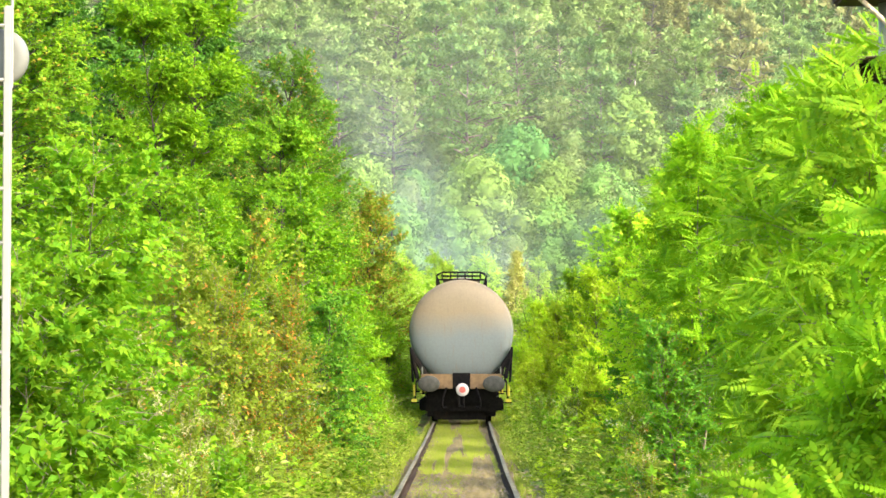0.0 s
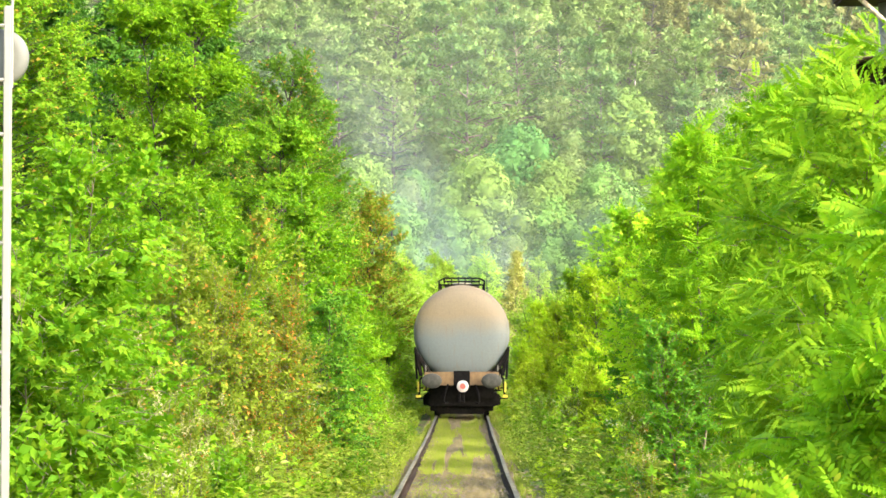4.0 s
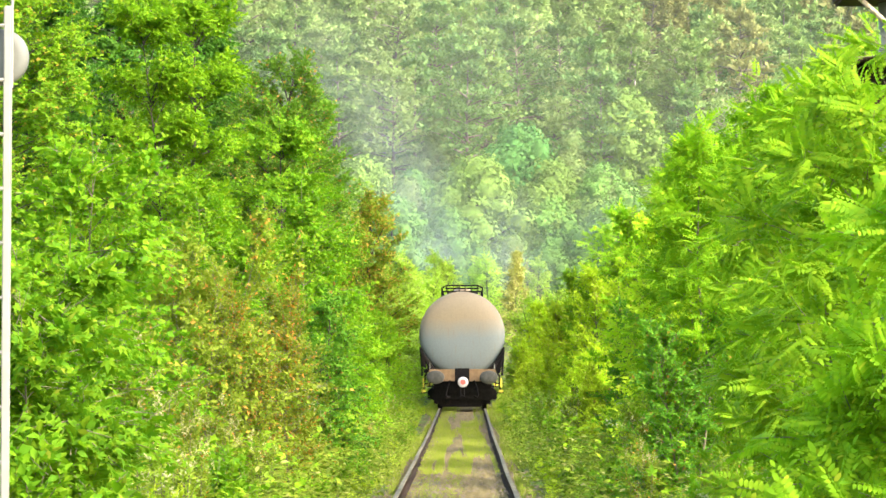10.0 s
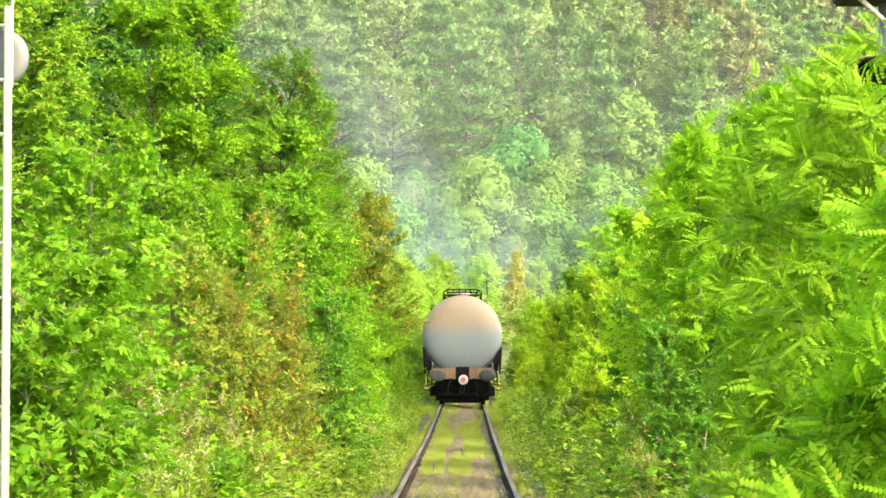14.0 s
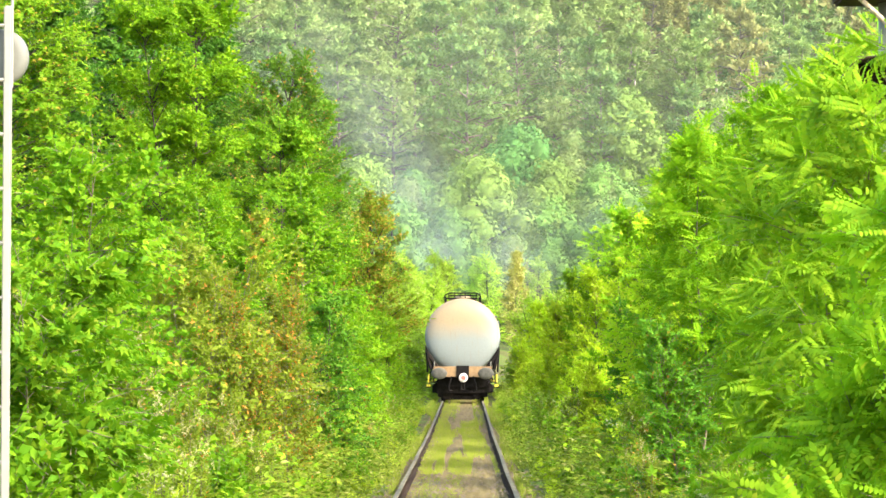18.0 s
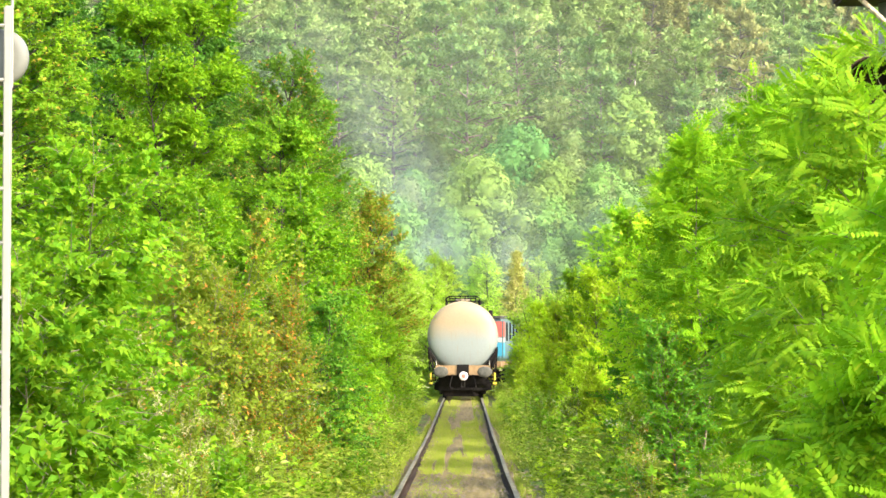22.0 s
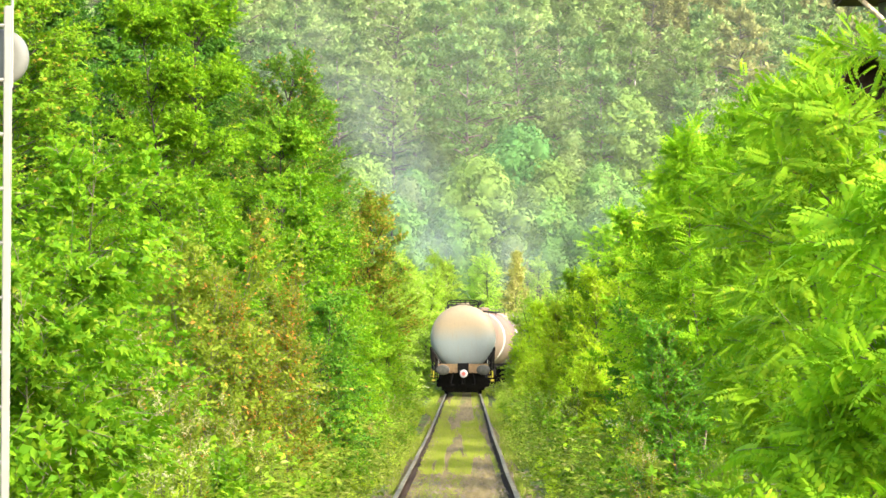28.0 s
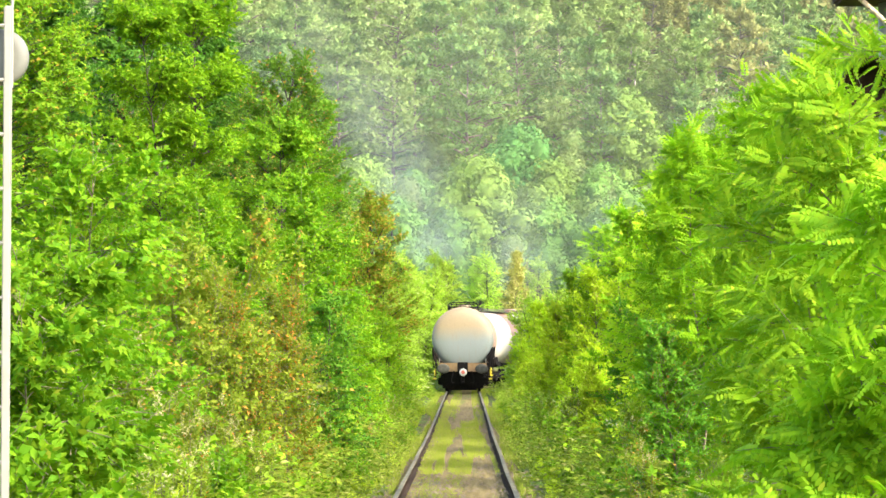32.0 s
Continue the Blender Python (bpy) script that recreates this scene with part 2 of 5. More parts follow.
TANK = tank_paint("tank_paint", (0.18, 0.21, 0.205), (0.262, 0.205, 0.118), (0.20, 0.155, 0.10))
TANK_PALE = tank_paint("pale_tank_paint", (0.22, 0.165, 0.13), (0.23, 0.135, 0.09), (0.19, 0.105, 0.075))

# ---- mesh helpers ----


def mesh_of(name, verts, tris, mats, index=None):
    """A mesh of triangles from number arrays."""
    me = bpy.data.meshes.new(name)
    verts = np.asarray(verts, dtype=np.float32).reshape(-1, 3)
    tris = np.asarray(tris, dtype=np.int32).reshape(-1, 3)
    me.vertices.add(len(verts))
    me.vertices.foreach_set("co", verts.ravel())
    me.loops.add(tris.size)
    me.loops.foreach_set("vertex_index", tris.ravel())
    me.polygons.add(len(tris))
    me.polygons.foreach_set("loop_start", np.arange(0, tris.size, 3, dtype=np.int32))
    for m in mats:
        me.materials.append(m)
    if index is not None:
        me.polygons.foreach_set("material_index", np.asarray(index, dtype=np.int32))
    me.update(calc_edges=True)
    return me


def bm_mesh(name, bm, mats, smooth=False):
    me = bpy.data.meshes.new(name)
    bm.normal_update()
    if smooth:
        for f in bm.faces:
            f.smooth = True
    bm.to_mesh(me)
    bm.free()
    for m in (mats if isinstance(mats, (list, tuple)) else [mats]):
        me.materials.append(m)
    return me


def part(name, bm, mat, parent, label="", smooth=False):
    """One mesh object under a thing or a part."""
    me = bm if isinstance(bm, bpy.types.Mesh) else bm_mesh(name, bm, mat, smooth)
    ob = new(name, me)
    ob.parent = parent
    if label:
        ob["label"] = label
    return ob


def box(bm, c, size, bevel=0.0, m=None):
    got = bmesh.ops.create_cube(bm, size=1.0)["verts"]
    t = Matrix.Translation(c) @ (m or Matrix()) @ Matrix.Diagonal((*size, 1))
    bmesh.ops.transform(bm, matrix=t, verts=got)
    if bevel:
        edges = list({e for v in got for e in v.link_edges})
        bmesh.ops.bevel(bm, geom=edges, offset=bevel, segments=2, affect='EDGES')
    return bm


def tube(bm, a, b, r0, r1=None, sides=10, caps=True):
    a, b = Vector(a), Vector(b)
    d = b - a
    got = bmesh.ops.create_cone(bm, cap_ends=caps, segments=sides, radius1=r0, radius2=r0 if r1 is None else r1, depth=d.length)["verts"]
    q = d.to_track_quat('Z', 'Y').to_matrix().to_4x4()
    bmesh.ops.transform(bm, matrix=Matrix.Translation((a + b) / 2) @ q, verts=got)
    return bm


def lathe(bm, profile, sides=32, axis='Y'):
    """Turns a profile of (along, radius) about an axis."""
    rings = []
    for along, r in profile:
        ring = []
        for i in range(sides):
            a = 2 * math.pi * i / sides
            c, s = r * math.cos(a), r * math.sin(a)
            p = (c, along, s) if axis == 'Y' else ((along, c, s) if axis == 'X' else (c, s, along))
            ring.append(bm.verts.new(p))
        rings.append(ring)
    for r0, r1 in zip(rings, rings[1:]):
        for i in range(sides):
            j = (i + 1) % sides
            bm.faces.new((r0[i], r0[j], r1[j], r1[i]))
    for ring in (rings[0], rings[-1]):
        bm.faces.new(ring)
    bmesh.ops.recalc_face_normals(bm, faces=bm.faces)
    return bm


# ---- the lie of the land ----
R_CURVE, Y_CURVE = 34.0, 118.0


def track_x(y):
    d = max(0.0, y - Y_CURVE)
    return -0.12 + (d * d if d < 25.0 else 25.0 * (2 * d - 25.0)) / (2 * R_CURVE)


def rail_z(y):
    return 0.185 * min(1.09, max(0.0, (62.0 - y) / 31.0)) ** 1.4


def ground_z(x, y):
    off = x - track_x(min(max(y, 0.0), 190.0))
    z = rail_z(y) - 0.15
    a = abs(off)
    if a > 1.3:
        z -= 0.06 * min(1.0, (a - 1.3) / 0.6)
    if a > 2.0:
        z += min(2.0, (0.10 if off > 0 else 0.14) * (a - 2.0))
    up = y - 165.0 - 0.4 * min(60.0, max(0.0, x))
    if up > 0:
        z += 90.0 * (1 - math.exp(-0.36 * up / 90.0)) * min(1.0, up / 25.0)
    return z + 0.08 * noise.noise(Vector((x * 0.3, y * 0.3, 0.0))) * min(1.0, max(0.0, (a - 1.2)))


def build_ground():
    xs = np.concatenate([-np.geomspace(1500, 16, 24), np.arange(-15, 15.1, 0.5), np.geomspace(16, 1500, 24)])
    ys = np.concatenate([-np.geomspace(1500, 12, 16), np.arange(-10, 201, 1.5), np.geomspace(204, 2500, 40)])
    nx, ny = len(xs), len(ys)
    v = [(x, y, ground_z(x, y)) for y in ys for x in xs]
    i = np.arange(nx * (ny - 1)).reshape(ny - 1, nx)[:, :-1].ravel()
    tris = np.concatenate([np.stack([i, i + 1, i + nx + 1], 1), np.stack([i, i + nx + 1, i + nx], 1)])
    ob = new("ground", mesh_of("ground", v, tris, [SOIL]))
    tagged(ob, "overgrown railway verge rising to a wooded hillside", "ground", kind="structure")
    for p in ob.data.polygons:
        p.use_smooth = True
    # dusty strip of the track bed between and beside the rails
    v, t = [], []
    ys = np.arange(-8, 176, 1.0)
    offs = (-1.25, -1.0, -0.62, -0.45, 0.0, 0.45, 0.62, 1.0, 1.25)
    for y in ys:
        for o in offs:
            edge = abs(o) > 1.1
            v.append((track_x(y) + o * (1 + 0.1 * noise.noise(Vector((o, y * 0.4, 3.0)))), y,
                      rail_z(y) - (0.11 if abs(o) < 0.5 else 0.145) - (0.12 if edge else 0) + 0.012 * noise.noise(Vector((o * 2, y * 0.7, 5)))))
    n = len(offs)
    for r in range(len(ys) - 1):
        for c in range(n - 1):
            k = r * n + c
            t += [(k, k + 1, k + n + 1), (k, k + n + 1, k + n)]
    bed = new("track_bed", mesh_of("track_bed", v, t, [BALLAST]))
    tagged(bed, "dusty brown track bed grown over with grass", "track bed", kind="structure")
    for p in bed.data.polygons:
        p.use_smooth = True


def build_rails():
    prof = [(-0.065, -0.15), (-0.06, -0.135), (-0.012, -0.115), (-0.012, -0.04), (-0.033, -0.028), (-0.033, -0.006), (-0.026, 0.0),
            (0.026, 0.0), (0.033, -0.006), (0.033, -0.028), (0.012, -0.04), (0.012, -0.115), (0.06, -0.135), (0.065, -0.15)]
    for side in (-1, 1):
        bm = bmesh.new()
        rows = []
        for y in np.arange(-8, 176, 1.0):
            wob = 0.012 * noise.noise(Vector((side * 3.0, y * 0.12, 0)))
            rows.append([bm.verts.new((track_x(y) + side * 0.7535 + px + wob, y, rail_z(y) + pz)) for px, pz in prof])
        for a, b in zip(rows, rows[1:]):
            for i in range(len(prof) - 1):
                f = bm.faces.new((a[i], b[i], b[i + 1], a[i + 1]))
                f.material_index = 0 if i in (5, 6, 7) else 1
        bmesh.ops.recalc_face_normals(bm, faces=bm.faces)
        ob = new("rail", bm_mesh("rail", bm, [RAIL_TOP, RAIL_SIDE]))
        tagged(ob, "rusty steel rail with a worn pale head", "rail", "rails of the track", "structure")


# ---- leaves, twigs and crowns ----


def leaf_template(kind):
    """Vertices and triangles of one leaf or frond, 1 long, along y with z up."""
    v, t = [], []

    def blade(base, tip, width, drop=0.0):
        b, e = np.array(base, float), np.array(tip, float)
        d = e - b
        side = np.cross(d, (0, 0, 1.0))
        side = side / (np.linalg.norm(side) + 1e-9) * width
        mid = b + 0.45 * d
        k = len(v)
        up = np.array((0, 0, width * 0.35))
        v.extend([b, mid + side + up, e + np.array((0, 0, -drop)), mid - side + up])
        t.extend([(k, k + 1, k + 2), (k, k + 2, k + 3)])

    def oval(base, tip, width, drop=0.0):
        b, e = np.array(base, float), np.array(tip, float)
        d = e - b
        side = np.cross(d, (0, 0, 1.0))
        side = side / (np.linalg.norm(side) + 1e-9) * width
        k = len(v)
        up = np.array((0, 0, width * 0.3))
        v.extend([b, b + 0.28 * d + 0.9 * side + up, b + 0.70 * d + 0.85 * side + up - np.array((0, 0, 0.4 * drop)), e - np.array((0, 0, drop)),
                  b + 0.70 * d - 0.85 * side + up - np.array((0, 0, 0.4 * drop)), b + 0.28 * d - 0.9 * side + up])
        t.extend([(k, k + 1, k + 5), (k + 1, k + 2, k + 5), (k + 2, k + 4, k + 5), (k + 2, k + 3, k + 4)])

    if kind in ("pinnate", "pinnate_thin", "pinnate_few"):
        n = 5 if kind == "pinnate_few" else 8
        leaflet = oval if kind == "pinnate" else blade
        for i in range(n):
            y = 0.16 + 0.76 * i / n
            z = -0.20 * y * y
            ln = 0.21 * (1 - 0.5 * abs(y - 0.45)) * (1.0 if n == 8 else 1.3)
            for s in (-1, 1):
                leaflet((0.01 * s, y, z), (s * ln, y + 0.05, z - 0.04), ln * (0.25 if kind == "pinnate" else 0.31), 0.03)
        leaflet((0, 0.90, -0.17), (0, 1.12, -0.27), 0.055)
        k = len(v)
        v.extend([np.array((-0.006, 0, 0)), np.array((0.006, 0, 0)), np.array((0, 0.98, -0.21))])
        t.append((k, k + 1, k + 2))
    elif kind == "maple":
        for a, ln, w in ((0, 1.0, 0.2), (50, 0.78, 0.17), (-50, 0.78, 0.17), (105, 0.45, 0.14), (-105, 0.45, 0.14)):
            r = radians(a)
            blade((0, 0.12, 0), (ln * math.sin(r) * 0.9, 0.12 + ln * math.cos(r) * 0.9, -0.06), w, 0.05)
    elif kind == "tuft":
        for i in range(4):
            a = 2.4 * i
            e = 0.2 + 0.4 * ((i * 37) % 10) / 10
            blade((0, 0, 0), (math.cos(a) * e, 0.62 + 0.3 * math.sin(i), math.sin(a) * e * 0.5 + 0.15), 0.16)
    elif kind == "blades":
        for i in range(4):
            a = 1.7 * i
            blade((0.05 * math.cos(a), 0.05 * math.sin(a), 0), (0.32 * math.cos(a), 0.32 * math.sin(a), 0.75 + 0.25 * math.sin(i * 2.0)), 0.03)
    elif kind == "broad":
        blade((0, 0, 0), (0, 1.0, -0.12), 0.40, 0.08)
    elif kind == "oval":
        blade((0, 0, 0), (0, 1.0, -0.12), 0.36, 0.10)
    elif kind == "spike":
        for i in range(7):
            a, y = 2.4 * i, 0.14 * i
            blade((0, y, 0), (0.16 * math.cos(a), y + 0.12, 0.16 * math.sin(a)), 0.07)
    else:
        blade((0, 0, 0), (0, 1.0, -0.08), 0.26, 0.05)
    return np.array(v, np.float32), np.array(t, np.int32)


TEMPLATES = {k: leaf_template(k) for k in ("pinnate", "pinnate_thin", "pinnate_few", "maple", "tuft", "blades", "broad", "oval", "spike", "simple")}


def unit(a):
    return a / (np.linalg.norm(a, axis=-1, keepdims=True) + 1e-9)


def strew(template, pos, along, up, size):
    """Copies a leaf to each place, pointing along, its upper face to up."""
    v, t = TEMPLATES[template]
    y = unit(along)
    x = unit(np.cross(y, up))
    z = np.cross(x, y)
    s = np.asarray(size, np.float32).reshape(-1, 1, 1)
    out = pos[:, None, :] + s * (v[None, :, 0:1] * x[:, None, :] + v[None, :, 1:2] * y[:, None, :] + v[None, :, 2:3] * z[:, None, :])
    tri = t[None] + (np.arange(len(pos)) * len(v))[:, None, None]
    return out.reshape(-1, 3), tri.reshape(-1, 3)


def stems(segments, sides=4):
    """Tapered twigs and limbs: rows of start, end, two radii."""
    vs, ts, k = [], [], 0
    for a, b, r0, r1 in segments:
        a, b = np.asarray(a, float), np.asarray(b, float)
        d = b - a
        d = d / (np.linalg.norm(d) + 1e-9)
        u = np.cross(d, (0.3, 0.9, 0.1))
        u = u / (np.linalg.norm(u) + 1e-9)
        w = np.cross(d, u)
        for p, r in ((a, r0), (b, r1)):
            for i in range(sides):
                q = 2 * math.pi * i / sides
                vs.append(p + r * (math.cos(q) * u + math.sin(q) * w))
        for i in range(sides):
            j = (i + 1) % sides
            ts += [(k + i, k + j, k + sides + j), (k + i, k + sides + j, k + sides + i)]
        k += 2 * sides
    return vs, ts


REACH = {
    "column": ((0, 0.15, 0.5, 0.8, 1.0), (0.80, 1.0, 0.95, 0.62, 0.16)),
    "round": ((0, 0.25, 0.5, 0.78, 1.0), (0.45, 0.88, 1.0, 0.80, 0.28)),
    "mound": ((0, 0.4, 0.75, 1.0), (0.95, 1.0, 0.80, 0.40)),
    "shrub": ((0, 0.4, 0.85, 1.0), (0.80, 1.0, 0.92, 0.50)),
    "cone": ((0, 0.12, 1.0), (0.8, 1.0, 0.10)),
    "flame": ((0, 0.25, 0.6, 1.0), (0.55, 1.0, 0.72, 0.12)),
}


def limbed(seed, height, width, base, shape, branches, twigs, twig, rise=35.0, sag=0.25, stems_up=1, tiers=0, trunk=0.05, wild=0.5):
    """Boughs round one or more stems, each with side twigs towards its end. Returns the twigs' places, ways and lengths, and the wood."""
    rng = np.random.default_rng(seed)
    trunk_segs, limb = [], []
    spread = 0.0 if stems_up == 1 else width * 0.26
    lines = []
    for s in range(stems_up):
        a = 2 * math.pi * (s + rng.random() * 0.6) / stems_up
        top = height * (1.0 if s == 0 else rng.uniform(0.72, 0.97))
        bend = rng.normal(size=2) * 0.025 * height
        pts = []
        for f in np.linspace(0, 1, 7):
            pts.append((spread * math.cos(a) * f ** 0.8 + bend[0] * math.sin(3 * f), spread * math.sin(a) * f ** 0.8 + bend[1] * math.sin(3 * f), -0.1 + (top * 0.96 + 0.1) * f))
        lines.append(np.array(pts))
        for i in range(6):
            trunk_segs.append((pts[i], pts[i + 1], trunk * (1.05 - 0.155 * i), trunk * (1.05 - 0.155 * (i + 1))))
    n = branches
    which = np.arange(n) % stems_up
    f = (np.arange(n) + rng.random(n)) / n
    if tiers:
        f = (np.floor(f * tiers) + 0.5 + rng.normal(size=n) * 0.15) / tiers
        f = np.clip(f, 0.0, 1.0)
    tops = np.array([ln[-1, 2] for ln in lines])[which]
    z = base + (tops - base) * f
    az = 2.39996 * np.arange(n) + rng.normal(size=n) * 0.5
    length = width / 2 * np.interp(f, *REACH[shape]) * (0.72 + 0.42 * rng.random(n))
    length *= 1.0 + 0.18 * np.sin(az * 2 + seed) + 0.12 * np.sin(az * 3 + 4 * f + seed * 2)
    if stems_up > 1:
        length *= 0.8
    e = np.radians(rise * (0.35 + 0.95 * f) + rng.normal(size=n) * 26.0 * wild)
    out = np.stack([np.cos(az), np.sin(az), np.zeros(n)], 1)
    start_z = np.maximum(z - length * np.sin(e) * 0.8, 0.08 * height + 0.02 * rng.random(n))
    start = np.stack([[np.interp(start_z[i], lines[which[i]][:, 2], lines[which[i]][:, k]) for i in range(n)] for k in range(2)] + [start_z], 1)
    way = out * np.cos(e)[:, None] + np.array((0, 0, 1.0)) * np.sin(e)[:, None]

    def along(u):
        p = start[:, None] + (length[:, None] * u)[..., None] * way[:, None]
        p[..., 2] -= sag * length[:, None] * u * u
        return p

    grid = along(np.tile(np.array((0.0, 0.4, 0.75, 1.0)), (n, 1)))
    for i in range(n):
        r = trunk * (0.16 + 0.28 * length[i] / (width / 2 + 1e-6))
        for k in range(3):
            limb.append((grid[i, k], grid[i, k + 1], r * (1 - 0.3 * k), r * (0.7 - 0.3 * k) + 0.0015))
    u = 0.22 + 0.80 * ((np.arange(twigs)[None] + rng.random((n, twigs))) / twigs) ** 0.75
    c = along(u)
    tang = way[:, None] - np.array((0, 0, 1.0)) * (2 * sag * u)[..., None]
    side = np.cross(way, (0, 0, 1.0))
    side = unit(side)[:, None] * np.where(np.arange(twigs) % 2, 1.0, -1.0)[None, :, None]
    fan = (1.15 - 0.95 * u)[..., None]
    axis = unit(tang + side * fan * (0.6 + 0.8 * rng.random((n, twigs, 1))) + np.array((0, 0, 0.15)) + rng.normal(size=(n, twigs, 3)) * wild)
    c = c + rng.normal(size=c.shape) * 0.22 * twig * wild / 0.5
    tw = twig * (0.65 + 0.6 * rng.random((n, twigs))) * np.minimum(1.0, 0.55 + 0.5 * length[:, None] / (width / 2))
    outs = np.broadcast_to(out[:, None], axis.shape)
    # a leader of upright twigs on each stem
    lc = np.concatenate([np.repeat(ln[-1:], 5, 0) - np.array((0, 0, 1.0)) * (np.arange(5)[:, None] * 0.35 * twig) for ln in lines])
    la = unit(np.array((0, 0, 1.0)) + rng.normal(size=lc.shape) * 0.35)
    c, axis, outs = (np.concatenate([q.reshape(-1, 3), w]) for q, w in ((c, lc), (axis, la), (outs, la * (1, 1, 0.2))))
    tw = np.concatenate([tw.ravel(), np.full(len(lc), twig)])
    return c, axis, outs, tw, trunk_segs, limb


def leafed(seed, c, axis, out, tw, per, template, size, droop=0.2, flat=0.8):
    """Leaves set alternately along twigs."""
    rng = np.random.default_rng(seed + 5000)
    n = len(c)
    pos, along, up, sz = [], [], [], []
    side = unit(np.cross(axis, np.array((0, 0, 1.0)) + rng.normal(size=(n, 3)) * 0.3))
    for k in range(per):
        f = (k + 0.7) / per
        s = 1 if k % 2 else -1
        pos.append(c + axis * (tw * f)[:, None] + np.array((0, 0, -1.0)) * (droop * tw * f * f)[:, None])
        along.append(axis * (0.35 + 0.5 * f) + side * s * (0.95 - 0.6 * f) + rng.normal(size=(n, 3)) * 0.42)
        up.append(np.array((0, 0, flat)) + out * 0.5 + rng.normal(size=(n, 3)) * 0.36)
        sz.append(size * (0.65 + 0.6 * rng.random(n)))
    return strew(template, np.concatenate(pos), np.concatenate(along), np.concatenate(up), np.concatenate(sz))


def make_tree(name, label, category, seed, height, width, base, leaf, template, size, branches, twigs, per, shape="round",
              twig=0.35, trunk=0.05, bark=None, rise=35.0, sag=0.25, stems_up=1, tiers=0, group="", droop=0.2, flat=0.8, fine=True, wild=0.36):
    """A tree or bush about its base: trunk, boughs and a crown of leaves on twigs."""
    ob = new(name)
    tagged(ob, label, category, group)
    c, axis, out, tw, trunk_segs, limb = limbed(seed, height, width, base, shape, branches, twigs, twig, rise, sag, stems_up, tiers, trunk, wild)
    v, t = leafed(seed, c, axis, out, tw, per, template, size, droop, flat)
    part("crown", mesh_of("crown", v, t, [LEAF[leaf]]), None, ob)
    v, t = stems(trunk_segs, 7)
    part("trunk", mesh_of("trunk", v, t, [bark or BARK]), None, ob)
    if fine:
        limb = limb + [(c[i], c[i] + axis[i] * tw[i], 0.002 + 0.007 * twig, 0.0015) for i in range(0, len(c), 2)]
    v, t = stems(limb, 3)
    part("branchwork", mesh_of("branchwork", v, t, [bark or BARK]), None, ob)["kind"] = "stuff"
    return ob


def ball(fine):
    bm = bmesh.new()
    bmesh.ops.create_icosphere(bm, subdivisions=fine, radius=1.0)
    v = np.array([q.co[:] for q in bm.verts], np.float32)
    t = np.array([[q.index for q in f.verts] for f in bm.faces], np.int32)
    bm.free()
    return v, t


BALL = ball(2)


def billows(seed, height, width, base, shape, lobes, cards, card):
    """A full distant crown: many rounded leafy masses, each a dark uneven heart covered with leaf tufts."""
    rng = np.random.default_rng(seed)
    f = (np.arange(lobes) + rng.random(lobes)) / lobes
    reach = width / 2 * np.interp(f, *REACH[shape])
    q = width * (0.13 + 0.07 * rng.random(lobes))
    az = 2.39996 * np.arange(lobes) + rng.normal(size=lobes) * 0.4
    r = np.maximum(0.0, reach - 0.75 * q) * (0.55 + 0.45 * rng.random(lobes) ** 0.5)
    c = np.stack([r * np.cos(az), r * np.sin(az), base + (height - base) * (0.06 + 0.86 * f)], 1)
    ax = np.stack([q, q, q * (0.75 + 0.25 * rng.random(lobes))], 1)
    bv, bt = BALL
    heart = c[:, None] + bv[None] * ax[:, None] * (0.45 + 0.22 * rng.random((lobes, len(bv), 1)))
    heart_t = bt[None] + (np.arange(lobes) * len(bv))[:, None, None]
    k = np.repeat(np.arange(lobes), cards)
    n = rng.normal(size=(len(k), 3))
    n[:, 2] += 0.35
    n = unit(n)
    pos = c[k] + n * ax[k] * (0.60 + 0.52 * rng.random((len(k), 1)) ** 0.8)
    up = n + np.array((0, 0, 0.25)) + rng.normal(size=n.shape) * 0.22
    lv, lt = strew("broad", pos, np.cross(n, rng.normal(size=n.shape)) + n * 0.25, up, card * (0.6 + 0.8 * rng.random(len(k))))
    hv = heart.reshape(-1, 3)
    return np.concatenate([hv, lv]), np.concatenate([heart_t.reshape(-1, 3), lt + len(hv)]), c


def far_tree(name, label, seed, height, width, base, leaf, shape, bark, count, card):
    """A distant tree: broadleaf crowns billow, pines carry needle tufts on layered boughs."""
    ob = tagged(new(name), label, "tree", "trees of the hillside")
    if name == "pine_tree":
        c, axis, out, tw, segs, limb = limbed(seed, height, width, base, shape, count, 8, 0.95, 22.0, 0.05, 1, int(height * 0.62), 0.2, 0.25)
        v, t = leafed(seed, c, axis, out, tw, 5, "tuft", card, 0.0, 0.9)
        segs = segs + limb
    else:
        v, t, c = billows(seed, height, width, base, shape, count, 270, card)
        segs = [((0, 0, -0.5), (0.1, 0, height * 0.5), 0.22, 0.12), ((0.1, 0, height * 0.5), (0, 0.1, height * 0.85), 0.12, 0.04)]
        segs += [((0.05, 0, max(0.8, p[2] - 1.2)), tuple(p), 0.06, 0.03) for p in c[::2]]
    part("crown", mesh_of("crown", v, t, [CLUMP[leaf]]), None, ob)
    v, t = stems(segs, 5)
    part("trunk", mesh_of("trunk", v, t, [bark]), None, ob)
    return ob


def plant_at(ob, x, y, turn=0.0, scale=1.0, lean=0.0):
    ob.matrix_basis = pose(x, y, ground_z(x, y), 0, lean, turn) @ Matrix.Scale(scale, 4)
    return ob


build_ground()
build_rails()
SWAYING = []
BREEZE = []

# ---- right-hand row of locust trees and saplings along the track ----
LOCUST = "bright green locust sapling with feathery leaves beside the track"


